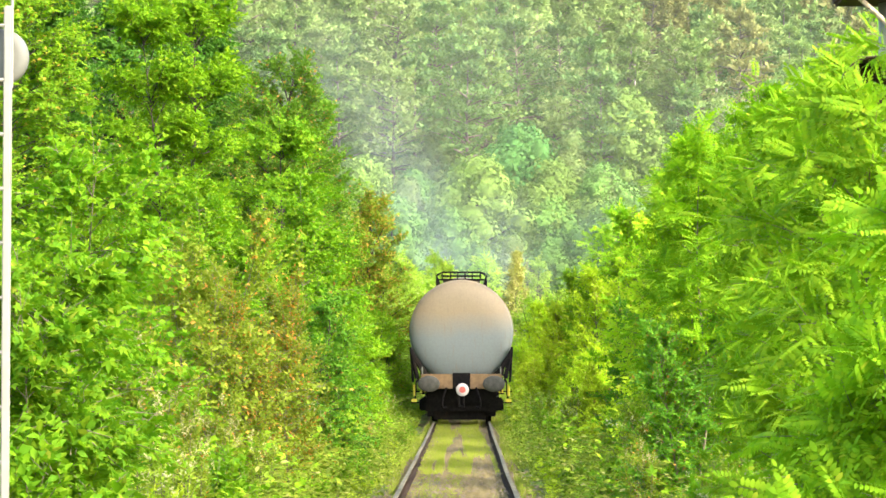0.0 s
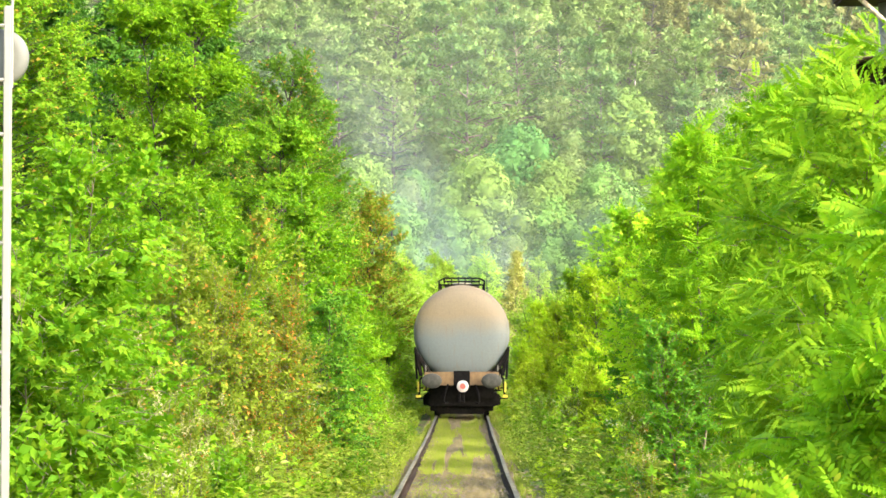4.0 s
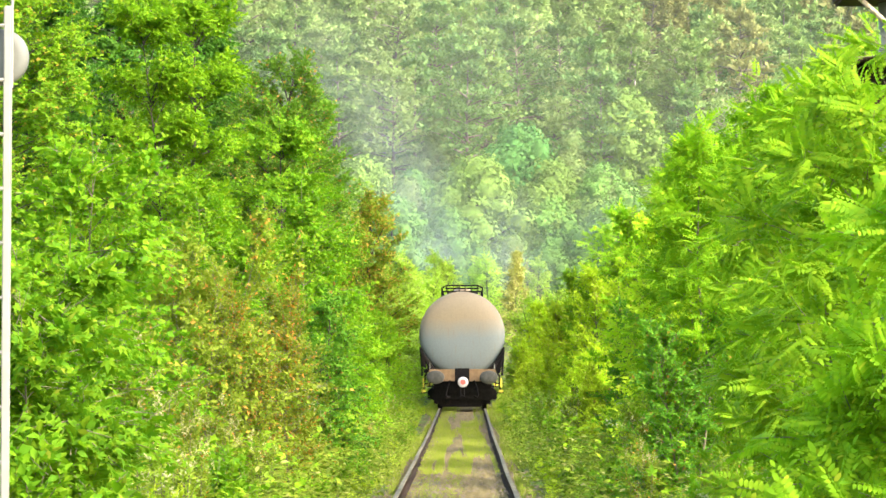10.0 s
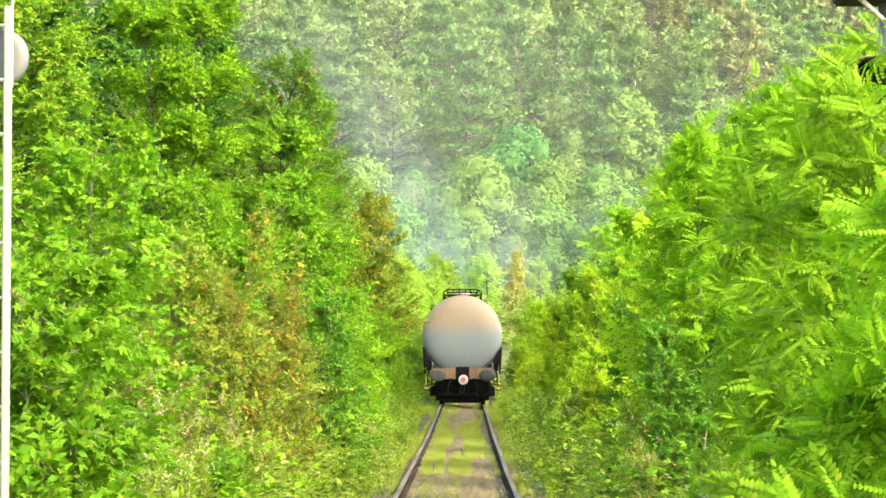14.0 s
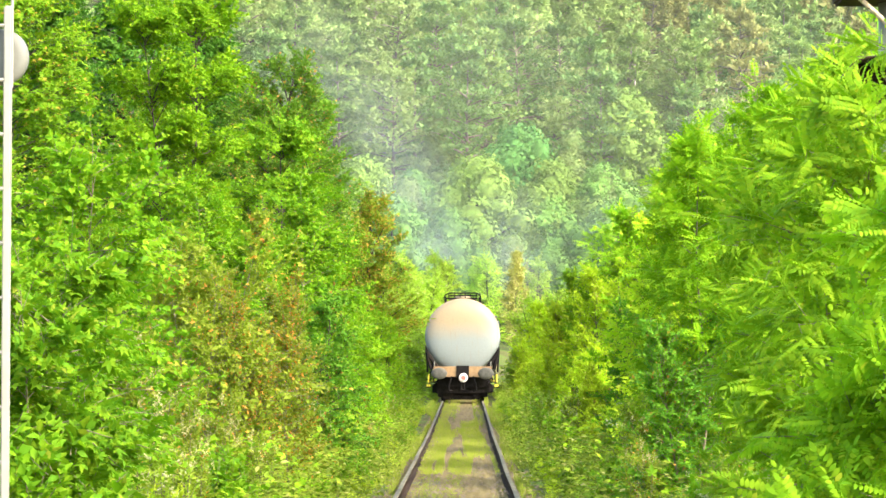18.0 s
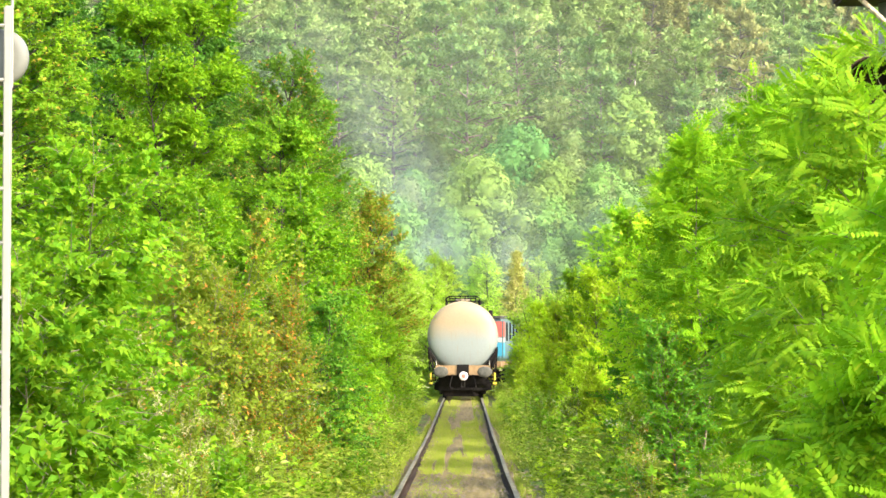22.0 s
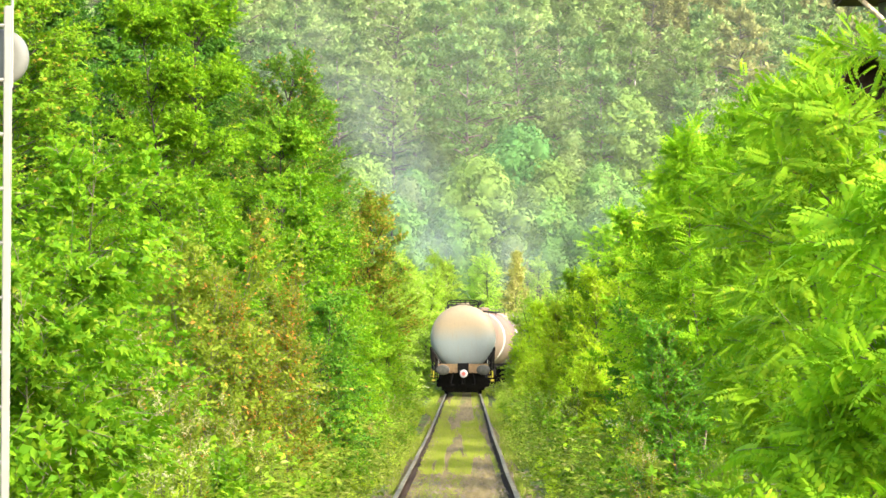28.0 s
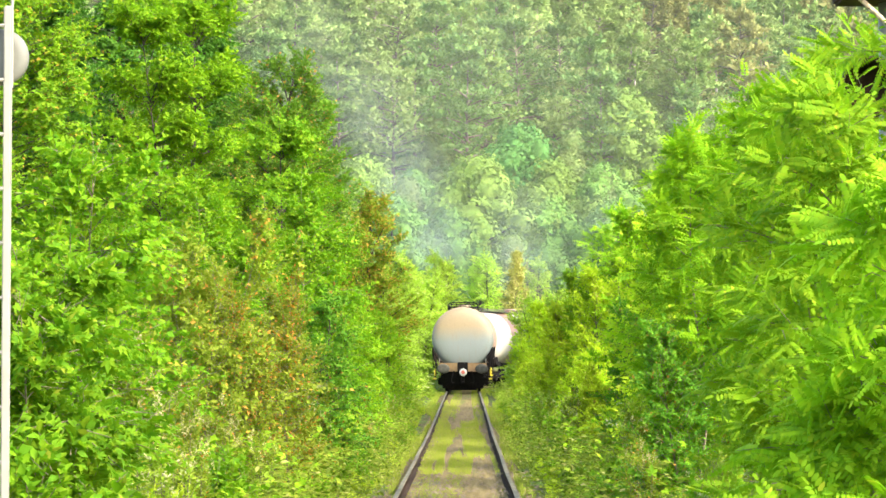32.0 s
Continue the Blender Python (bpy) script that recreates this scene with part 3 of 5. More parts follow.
def right_row():
    g = "trees along the track"
    near = make_tree("locust_bush", "lime-green locust bush with feathery compound leaves", "bush", 11, 2.95, 2.1, 0.15, "young", "pinnate", 0.22, 84, 14, 4,
                     "shrub", 0.24, 0.016, TWIG, 30, 0.25, 3, group=g)
    plant_at(near, 2.45, 11.2)
    SWAYING.append((near, 1.0, 0.0))
    for i, (x, y, h, w, leaf) in enumerate(((2.66, 14.6, 4.4, 2.1, "young"), (3.25, 18.8, 4.55, 1.9, "locust"), (3.25, 22.8, 4.95, 1.9, "young"),
                                            (3.3, 27.5, 5.15, 2.1, "locust"), (3.35, 33.0, 4.85, 2.3, "young"))):
        tr = make_tree("locust_tree", LOCUST, "tree", 20 + i, h, w, 0.15, leaf, ("pinnate", "pinnate_thin", "pinnate_thin", "pinnate_few", "pinnate_few")[i], 0.20, (96, 80, 80, 104, 104)[i], 14, 4,
                       "shrub" if i < 2 else "column", 0.26, 0.022, TWIG, 28, 0.22, 2, group=g)
        plant_at(tr, x, y)
        SWAYING.append((tr, 0.8 - 0.12 * i, 0.7 * i))
    for i, (x, y, h, w, leaf, tmpl, size, per) in enumerate((
            (3.45, 38.0, 4.55, 2.5, "sunny", "oval", 0.085, 12), (3.7, 45.0, 4.9, 2.8, "fresh", "oval", 0.085, 12), (3.6, 53.0, 5.1, 2.9, "sunny", "simple", 0.09, 13),
            (3.5, 62.0, 4.7, 2.9, "young", "simple", 0.10, 12), (3.4, 72.0, 4.4, 2.9, "sunny", "simple", 0.11, 11), (3.3, 82.0, 4.2, 2.9, "sunny", "simple", 0.11, 11))):
        tr = make_tree("roadside_tree", "green leafy tree crowding the railway track", "tree", 40 + i, h, w, 0.1, leaf, tmpl, size, 110, 18, per,
                       "column", 0.42, 0.03, TWIG, 52, 0.1, 3, group=g)
        plant_at(tr, x, y)
    dark = make_tree("dark_bush", "dark greyish green bush among the locusts", "bush", 58, 2.4, 1.5, 0.1, "dark", "simple", 0.06, 60, 16, 12, "column", 0.3, 0.02, TWIG, 50, 0.1, 2, group=g)
    plant_at(dark, 2.52, 27.0)
    plant_at(copy_thing(dark, Matrix()), 2.85, 40.0, 90, 1.15)
    proto = make_tree("track_bush", "sallow green bush at the curve of the track", "bush", 60, 4.6, 3.4, 0.05, "sallow", "simple", 0.13, 80, 16, 10, "mound", 0.5, 0.05,
                      None, 45, 0.15, 3, group=g)
    plant_at(proto, 3.3, 106.0)
    for i, (x, y, s) in enumerate(((3.9, 115.0, 1.0), (4.9, 125.0, 1.05), (6.9, 135.0, 1.1), (14.8, 146.0, 1.2))):
        o = copy_thing(proto, Matrix())
        plant_at(o, x, y, 70.0 * i, s)
    low = make_tree("track_bush", "yellow-green bush spreading towards the rails", "bush", 64, 3.5, 2.3, 0.0, "sunny", "simple", 0.11, 80, 15, 11, "mound", 0.4, 0.03,
                    None, 50, 0.15, 3, group=g)
    plant_at(low, 3.0, 112.0)
    for i, (x, y, s) in enumerate(((3.2, 96.0, 1.0), (2.75, 104.0, 0.7), (2.5, 99.0, 0.55), (2.35, 92.0, 0.5), (2.7, 88.0, 0.65), (2.6, 80.0, 0.6), (2.6, 109.0, 0.75), (3.6, 118.0, 1.1), (2.75, 73.0, 0.62), (2.85, 66.0, 0.66), (2.8, 58.5, 0.6),
                                   (2.7, 51.0, 0.62), (2.5, 45.0, 0.5), (2.75, 33.5, 0.6))):
        plant_at(copy_thing(low, Matrix()), x, y, 65.0 * i, s)
    dry = make_tree("drying_sapling", "slender sapling with dry yellowish tan leaves", "sapling", 66, 7.4, 2.1, 1.8, "tan", "oval", 0.12, 70, 13, 9, "column", 0.42, 0.035, TWIG, 55, 0.1, group=g)
    plant_at(dry, 3.15, 146.0)
    back = make_tree("locust_tree", "tall green locust tree behind the trackside row", "tree", 61, 8.4, 4.2, 0.6, "fresh", "pinnate_few", 0.30, 64, 12, 5, "round", 0.6, 0.05, TWIG,
                     35, 0.2, group=g)
    plant_at(back, 6.2, 30.0, 0, 0.78)
    # the four large copies beyond y 95 are added to shade the tank
    for i, (x, y, s) in enumerate(((6.4, 37.0, 0.74), (6.5, 44.0, 0.80), (9.2, 96.0, 1.2), (9.4, 100.0, 1.2), (9.7, 105.0, 1.24), (10.2, 110.0, 1.26), (6.2, 96.0, 0.9))):
        plant_at(copy_thing(back, Matrix()), x, y, 50.0 * i, s)


right_row()


def shading_trees():
    """Unseen tall trees, added right of the view to throw shade across the track."""
    o = make_tree("tall_tree", "unseen tall tree added to shade the track", "tree", 63, 19.5, 7.5, 13.4, "dark", "oval", 0.40, 70, 16, 8, "round", 0.9, 0.2,
                  group="trees along the track", fine=False)
    plant_at(o, 14.5, 47.0)
    for i, (x, y) in enumerate(((14.0, 52.5), (14.8, 58.0), (14.2, 63.5), (14.6, 69.0))):
        plant_at(copy_thing(o, Matrix()), x, y, 75.0 * i, 1.0)


shading_trees()


# ---- left-hand bushes and trees ----
def left_side():
    g = "bushes and trees left of the track"

    def tree(*args, **kw):
        return make_tree(*args, group=g, **kw)

    t = [
        plant_at(tree("maple_bush", "bright green maple bush with lobed leaves", "bush", 101, 2.75, 2.1, 0.1, "leafy", "maple", 0.10, 84, 15, 7, "mound", 0.34, 0.014, TWIG,
                      rise=30, stems_up=3, droop=0.5), -3.25, 18.0),
        plant_at(tree("maple_bush", "green bush of broad leaves behind the signal ladder", "bush", 102, 4.0, 3.1, 0.2, "leafy", "oval", 0.08, 120, 19, 12, "mound", 0.40, 0.02, TWIG,
                      rise=35, stems_up=2), -4.6, 24.0),
        plant_at(tree("olive_bush", "olive-green bush with reddening leaf tips", "bush", 103, 3.7, 3.3, 0.1, "olive", "oval", 0.062, 130, 17, 11, "mound", 0.30, 0.010, TWIG,
                      rise=55, sag=0.1, stems_up=5), -3.35, 30.0),
        plant_at(tree("leafy_bush", "light green rounded bush in full leaf", "bush", 104, 5.0, 2.6, 0.2, "leafy", "oval", 0.08, 120, 20, 12, "round", 0.42, 0.025, TWIG,
                      rise=35, stems_up=2), -2.95, 42.0),
        plant_at(tree("broadleaf_tree", "tall green tree with leaves in spreading tiers", "tree", 105, 10.6, 3.1, 1.3, "locust", "oval", 0.085, 170, 27, 13, "shrub", 0.40, 0.035,
                      rise=38, sag=0.15, stems_up=2, tiers=7, droop=0.25, wild=0.45), -5.72, 45.0),
        plant_at(tree("broadleaf_tree", "yellow-green tree with a few orange leaves", "tree", 106, 8.4, 3.6, 0.8, "gold", "oval", 0.075, 150, 26, 13, "round", 0.5, 0.03,
                      rise=35), -7.2, 37.0),
        plant_at(tree("broadleaf_tree", "olive-green tall tree beside the railway", "tree", 107, 9.7, 5.2, 0.6, "shade", "oval", 0.085, 170, 28, 14, "shrub", 0.5, 0.06,
                      rise=45, sag=0.1, stems_up=2), -4.75, 60.0),
        plant_at(tree("broadleaf_tree", "dark green tall tree standing behind the others", "tree", 108, 12.5, 4.6, 1.5, "deep", "oval", 0.12, 130, 26, 13, "flame", 0.6, 0.12,
                      rise=30), -9.1, 62.0),
        plant_at(tree("broadleaf_tree", "green tree with yellowing tips behind the bushes", "tree", 112, 8.3, 4.8, 0.6, "shade", "oval", 0.11, 120, 24, 12, "round", 0.6, 0.10,
                      rise=40), -5.6, 72.0),
        plant_at(tree("birch_tree", "browning yellow-green tree leaning over the track", "tree", 109, 7.4, 5.0, 0.3, "brown", "oval", 0.10, 140, 26, 13, "shrub", 0.5, 0.08,
                      rise=55, sag=0.15, stems_up=2), -3.9, 80.0),
        plant_at(tree("broadleaf_tree", "bright green tree with layered boughs over dark gaps", "tree", 113, 7.4, 3.4, 0.8, "leafy", "oval", 0.085, 110, 24, 12, "round", 0.45, 0.04,
                      rise=30, tiers=6, droop=0.15), -4.1, 52.0),
    ]
    BREEZE.extend(t[:6])
    plant_at(copy_thing(t[3], Matrix()), -3.95, 40.0, 120, 0.93)
    plant_at(copy_thing(t[2], Matrix()), -3.0, 33.5, 120, 0.86)
    for x, y, sc, tn in ((-6.75, 63.0, 0.95, 77), (-11.5, 68.0, 1.0, 40), (-13.5, 80.0, 1.1, 130), (-9.5, 84.0, 1.0, 200), (-15.0, 64.0, 1.05, 300)):
        plant_at(copy_thing(t[7], Matrix()), x, y, tn, sc)
    for x, y, sc, tn in ((-6.4, 66.0, 1.0, 140), (-5.4, 69.0, 0.95, 250), (-7.4, 58.0, 0.9, 20)):
        plant_at(copy_thing(t[6], Matrix()), x, y, tn, sc)
    small = tree("verge_bush", "low dark green bush on the railway verge", "bush", 110, 3.3, 1.9, 0.0, "dark", "oval", 0.075, 80, 17, 10, "mound", 0.4, 0.03, rise=40, stems_up=3)
    plant_at(small, -2.38, 38.5, 0, 0.92)
    red = tree("reddening_sapling", "slender sapling with orange and reddening leaves", "sapling", 115, 3.15, 1.0, 0.6, "orange", "simple", 0.055, 44, 12, 10, "column", 0.28, 0.012, TWIG,
               rise=60, sag=0.05, stems_up=2)
    plant_at(red, -2.25, 31.0)
    plant_at(copy_thing(red, Matrix()), -2.75, 30.0, 120, 0.9)
    green = tree("verge_bush", "light green bush on the railway verge", "bush", 114, 3.0, 1.9, 0.0, "fresh", "simple", 0.08, 80, 17, 12, "mound", 0.4, 0.03, rise=50, stems_up=3)
    plant_at(green, -2.6, 53.0)
    for i, (x, y, s) in enumerate(((-2.75, 58.0, 0.95), (-2.8, 66.0, 1.05), (-2.8, 75.0, 1.15), (-2.5, 44.0, 0.6))):
        plant_at(copy_thing(green, Matrix()), x, y, 80.0 * i, s)
    tall = tree("trackside_tree", "green leafy tree at the edge of the track", "tree", 111, 6.0, 3.3, 0.0, "sallow", "simple", 0.13, 90, 18, 10, "mound", 0.5, 0.06, rise=45, stems_up=2)
    plant_at(tall, -3.3, 95.0)
    for i, (x, y, s) in enumerate(((-3.2, 108.0, 0.95), (-3.0, 120.0, 1.0), (-2.4, 134.0, 1.05), (-1.2, 148.0, 1.1), (1.5, 160.0, 1.1), (4.5, 166.0, 1.1), (-6.5, 100.0, 1.4), (-7.0, 118.0, 1.3))):
        plant_at(copy_thing(tall, Matrix()), x, y, 60.0 * i, s)


left_side()


# ---- grass, weeds and flowering herbs ----
def undergrowth():
    rng = np.random.default_rng(5)

    def scatter_zone(name, label, cat, leaf, template, n, off_lo, off_hi, y_lo, y_hi, size, flat, both=True, patchy=0.0):
        y = y_lo + (y_hi - y_lo) * rng.random(n) ** 1.4
        off = off_lo + (off_hi - off_lo) * rng.random(n)
        if both:
            off = off * rng.choice((-1, 1), n)
        keep = []
        for i in range(n):
            g = noise.noise(Vector((off[i] * 2.4, y[i] * 0.045, 9.0))) + 0.5 * noise.noise(Vector((off[i] * 7.0, y[i] * 0.11, 2.0)))
            y_i = y[i] + 5.0 * noise.noise(Vector((off[i] * 3.5, 4.0, y_lo)))
            edge = min(1.0, (y_i - y_lo) / (0.12 * (y_hi - y_lo)), (y_hi - y_i) / (0.12 * (y_hi - y_lo)))
            edge = min(edge, (off_hi - off[i]) / (0.35 * (off_hi - off_lo)), 1.0) if not both else min(edge, (off_hi - abs(off[i])) / (0.35 * (off_hi - off_lo)))
            keep.append(g > patchy - rng.random() * 0.25 and rng.random() < 0.1 + edge)
        y, off = y[keep], off[keep]
        x = off + np.array([track_x(b) for b in y])
        z = np.array([(rail_z(b) - 0.11) if abs(o) < 1.2 else ground_z(a, b) for a, b, o in zip(x, y, off)])
        pos = np.stack([x, y, z], 1)
        k = len(y)
        if template == "blades":
            along = np.stack([rng.normal(size=k), rng.normal(size=k), 0.15 * rng.normal(size=k)], 1)
            up = np.tile((0, 0, 1.0), (k, 1)) + rng.normal(size=(k, 3)) * 0.15
        else:
            lift = rng.random(k) ** 1.3 * flat
            pos[:, 2] += lift
            along = np.stack([rng.normal(size=k), rng.normal(size=k) - 0.3, 0.5 * rng.random(k)], 1)
            up = np.stack([0.4 * rng.normal(size=k), -0.4 + 0.4 * rng.normal(size=k), np.ones(k)], 1)
        v, t = strew(template, pos, along, up, size * (0.6 + 0.8 * rng.random(k)))
        ob = new(name, mesh_of(name, v, t, [LEAF[leaf]]))
        tagged(ob, label, cat, kind="stuff")

    scatter_zone("grass", "tufts of green grass between the rails", "grass", "grass", "blades", 24000, 0.0, 0.68, 38.0, 70.0, 0.065, 0, True, 0.06)
    scatter_zone("grass", "sparse dry grass on the dusty track bed", "grass", "grass", "blades", 9000, 0.0, 0.68, 22.0, 50.0, 0.045, 0, True, 0.2)
    scatter_zone("grass", "green grass along one side of the track bed", "grass", "grass", "blades", 5000, -0.68, -0.05, 56.0, 150.0, 0.09, 0, False, -0.2)
    scatter_zone("grass", "thin grass inside the other rail", "grass", "grass", "blades", 2500, 0.36, 0.7, 56.0, 150.0, 0.09, 0, False, -0.2)
    scatter_zone("grass", "long green grass beside the rails", "grass", "grass", "blades", 42000, 0.84, 2.2, 24.0, 120.0, 0.12, 0)
    scatter_zone("weed_patch", "light green creeping weeds beside the rails", "weeds", "verge", "oval", 16000, 0.95, 2.3, 26.0, 150.0, 0.05, 0.2)
    scatter_zone("weed_patch", "leafy green weeds along the verge", "weeds", "verge", "simple", 26000, 1.25, 2.6, 24.0, 140.0, 0.10, 0.5)
    scatter_zone("weed_patch", "yellow-green weeds along the verge", "weeds", "weed", "simple", 22000, 1.5, 3.2, 20.0, 120.0, 0.09, 0.9)
    scatter_zone("weed_patch", "mixed green weeds close to the track", "weeds", "weed", "simple", 22000, 0.95, 3.0, 19.0, 60.0, 0.075, 0.55, True, -0.3)
    scatter_zone("weed_patch", "broad-leaved plants at the foot of the trees", "weeds", "maple", "maple", 4000, 1.6, 3.0, 20.0, 90.0, 0.085, 1.0, True, -0.3)
    g = "herbs of the verge"
    r2 = np.random.default_rng(8)

    def heads(ob, leaf, template, n, low, high, wide, size, label):
        c = np.stack([r2.normal(size=n) * wide, r2.normal(size=n) * wide, low + (high - low) * r2.random(n)], 1)
        k = 7 if template == "simple" else 3
        pos = np.repeat(c, k, 0) + r2.normal(size=(n * k, 3)) * 0.02
        along = r2.normal(size=(n * k, 3)) if template == "simple" else np.array((0, 0, 1.0)) + r2.normal(size=(n * k, 3)) * 0.35
        v, t = strew(template, pos, along, r2.normal(size=(n * k, 3)) + np.array((0.1, -0.5, 0.8)), size * (0.6 + 0.8 * r2.random(n * k)))
        part("blossom", mesh_of("blossom", v, t, [LEAF[leaf]]), None, ob, label)

    white = make_tree("flowering_herb", "leafy herb with white blossom heads", "herb", 301, 1.25, 0.7, 0.1, "verge", "simple", 0.06, 26, 7, 7, "shrub", 0.18, 0.007, TWIG, 65, 0.05, 5, group=g)
    heads(white, "blossom", "simple", 20, 0.75, 1.25, 0.17, 0.035, "small white blossom heads")
    plume = make_tree("seeding_herb", "tall herb with pale cream seed plumes", "herb", 302, 1.5, 0.7, 0.1, "olive", "simple", 0.055, 26, 8, 8, "column", 0.2, 0.007, TWIG, 72, 0.05, 6, group=g)
    heads(plume, "plume", "spike", 16, 0.9, 1.45, 0.18, 0.13, "pale cream seed plumes")
    leafy = make_tree("leafy_herb", "bright green leafy herb", "herb", 303, 1.0, 0.8, 0.02, "leafy", "oval", 0.075, 26, 8, 7, "mound", 0.2, 0.007, TWIG, 50, 0.1, 4, group=g)
    yellow = make_tree("yellow_herb", "yellow-green bushy herb on the verge", "herb", 304, 0.8, 0.8, 0.02, "sunny", "simple", 0.055, 30, 8, 8, "mound", 0.18, 0.006, TWIG, 55, 0.1, 4, group=g)
    protos = [white, plume, leafy, yellow]
    used = set()
    pick = random.Random(21)
    places = [(0, -2.75, 19.0, 1.0), (0, -2.5, 20.2, 0.9), (0, 2.05, 19.5, 0.8), (0, 2.25, 21.0, 0.85), (1, -2.7, 22.5, 1.0), (0, -2.95, 20.5, 0.85), (2, -3.15, 16.7, 1.25), (2, -2.75, 17.0, 1.0), (2, -2.95, 17.2, 1.4), (3, -2.6, 18.2, 0.9), (1, -3.6, 26.0, 1.3), (2, -3.85, 26.6, 1.9)]
    for k in range(92):
        side = -1 if k % 5 < 3 else 1
        y = 19.5 + 56.0 * pick.random() ** 1.5
        off = pick.uniform(1.75, 2.75) if y > 32 else pick.uniform(1.9, 2.9)
        kind = pick.choice((0, 1, 1, 1, 2, 2, 3)) if side < 0 else pick.choice((0, 2, 2, 3, 3, 1))
        places.append((kind, side * off - 0.12, y, pick.uniform(0.55, 1.05) * (1.0 if off > 2.1 else 0.7)))
    for k in range(110):
        y = 27.0 + 55.0 * pick.random() ** 1.3
        off = pick.choice((-1, 1)) * pick.uniform(1.15, 2.0)
        places.append((pick.choice((2, 3, 3)), off - 0.12, y, pick.uniform(0.22, 0.42)))
    for kind, x, y, s in places:
        o = protos[kind]
        if kind in used:
            o = copy_thing(o, Matrix())
        used.add(kind)
        plant_at(o, x, y, pick.uniform(0, 360), s)


undergrowth()


def clods():
    rng = np.random.default_rng(12)
    n = 5000
    y = 22.0 + 60.0 * rng.random(n) ** 1.3
    off = rng.uniform(-1.3, 1.3, n)
    ok = np.abs(np.abs(off) - 0.7535) > 0.07
    y, off = y[ok], off[ok]
    pos = np.stack([off - 0.12, y, np.array([rail_z(b) - 0.10 - (0.1 if abs(o) > 1.15 else 0) for b, o in zip(y, off)])], 1)
    k = len(pos)
    oct_v = np.array(((1, 0, 0), (-1, 0, 0), (0, 1, 0), (0, -1, 0), (0, 0, 0.7), (0, 0, -0.7)), np.float32)
    oct_t = np.array(((0, 2, 4), (2, 1, 4), (1, 3, 4), (3, 0, 4)), np.int32)
    r = 0.012 + 0.035 * rng.random((k, 1, 1)) ** 2.5
    v = pos[:, None, :] + oct_v[None] * r * (0.6 + 0.8 * rng.random((k, 6, 3)))
    t = oct_t[None] + (np.arange(k) * 6)[:, None, None]
    ob = new("pebbles", mesh_of("pebbles", v.reshape(-1, 3), t.reshape(-1, 3), [STONE]))
    tagged(ob, "brown pebbles and clods on the track bed", "stones", kind="stuff")


clods()


# ---- wooded hillside ----
BARE = ((17.2, 236.0), (19.8, 229.0), (24.4, 236.0), (30.0, 238.0), (26.0, 246.0), (14.0, 246.0), (-3.5, 250.0), (-9.0, 246.0))


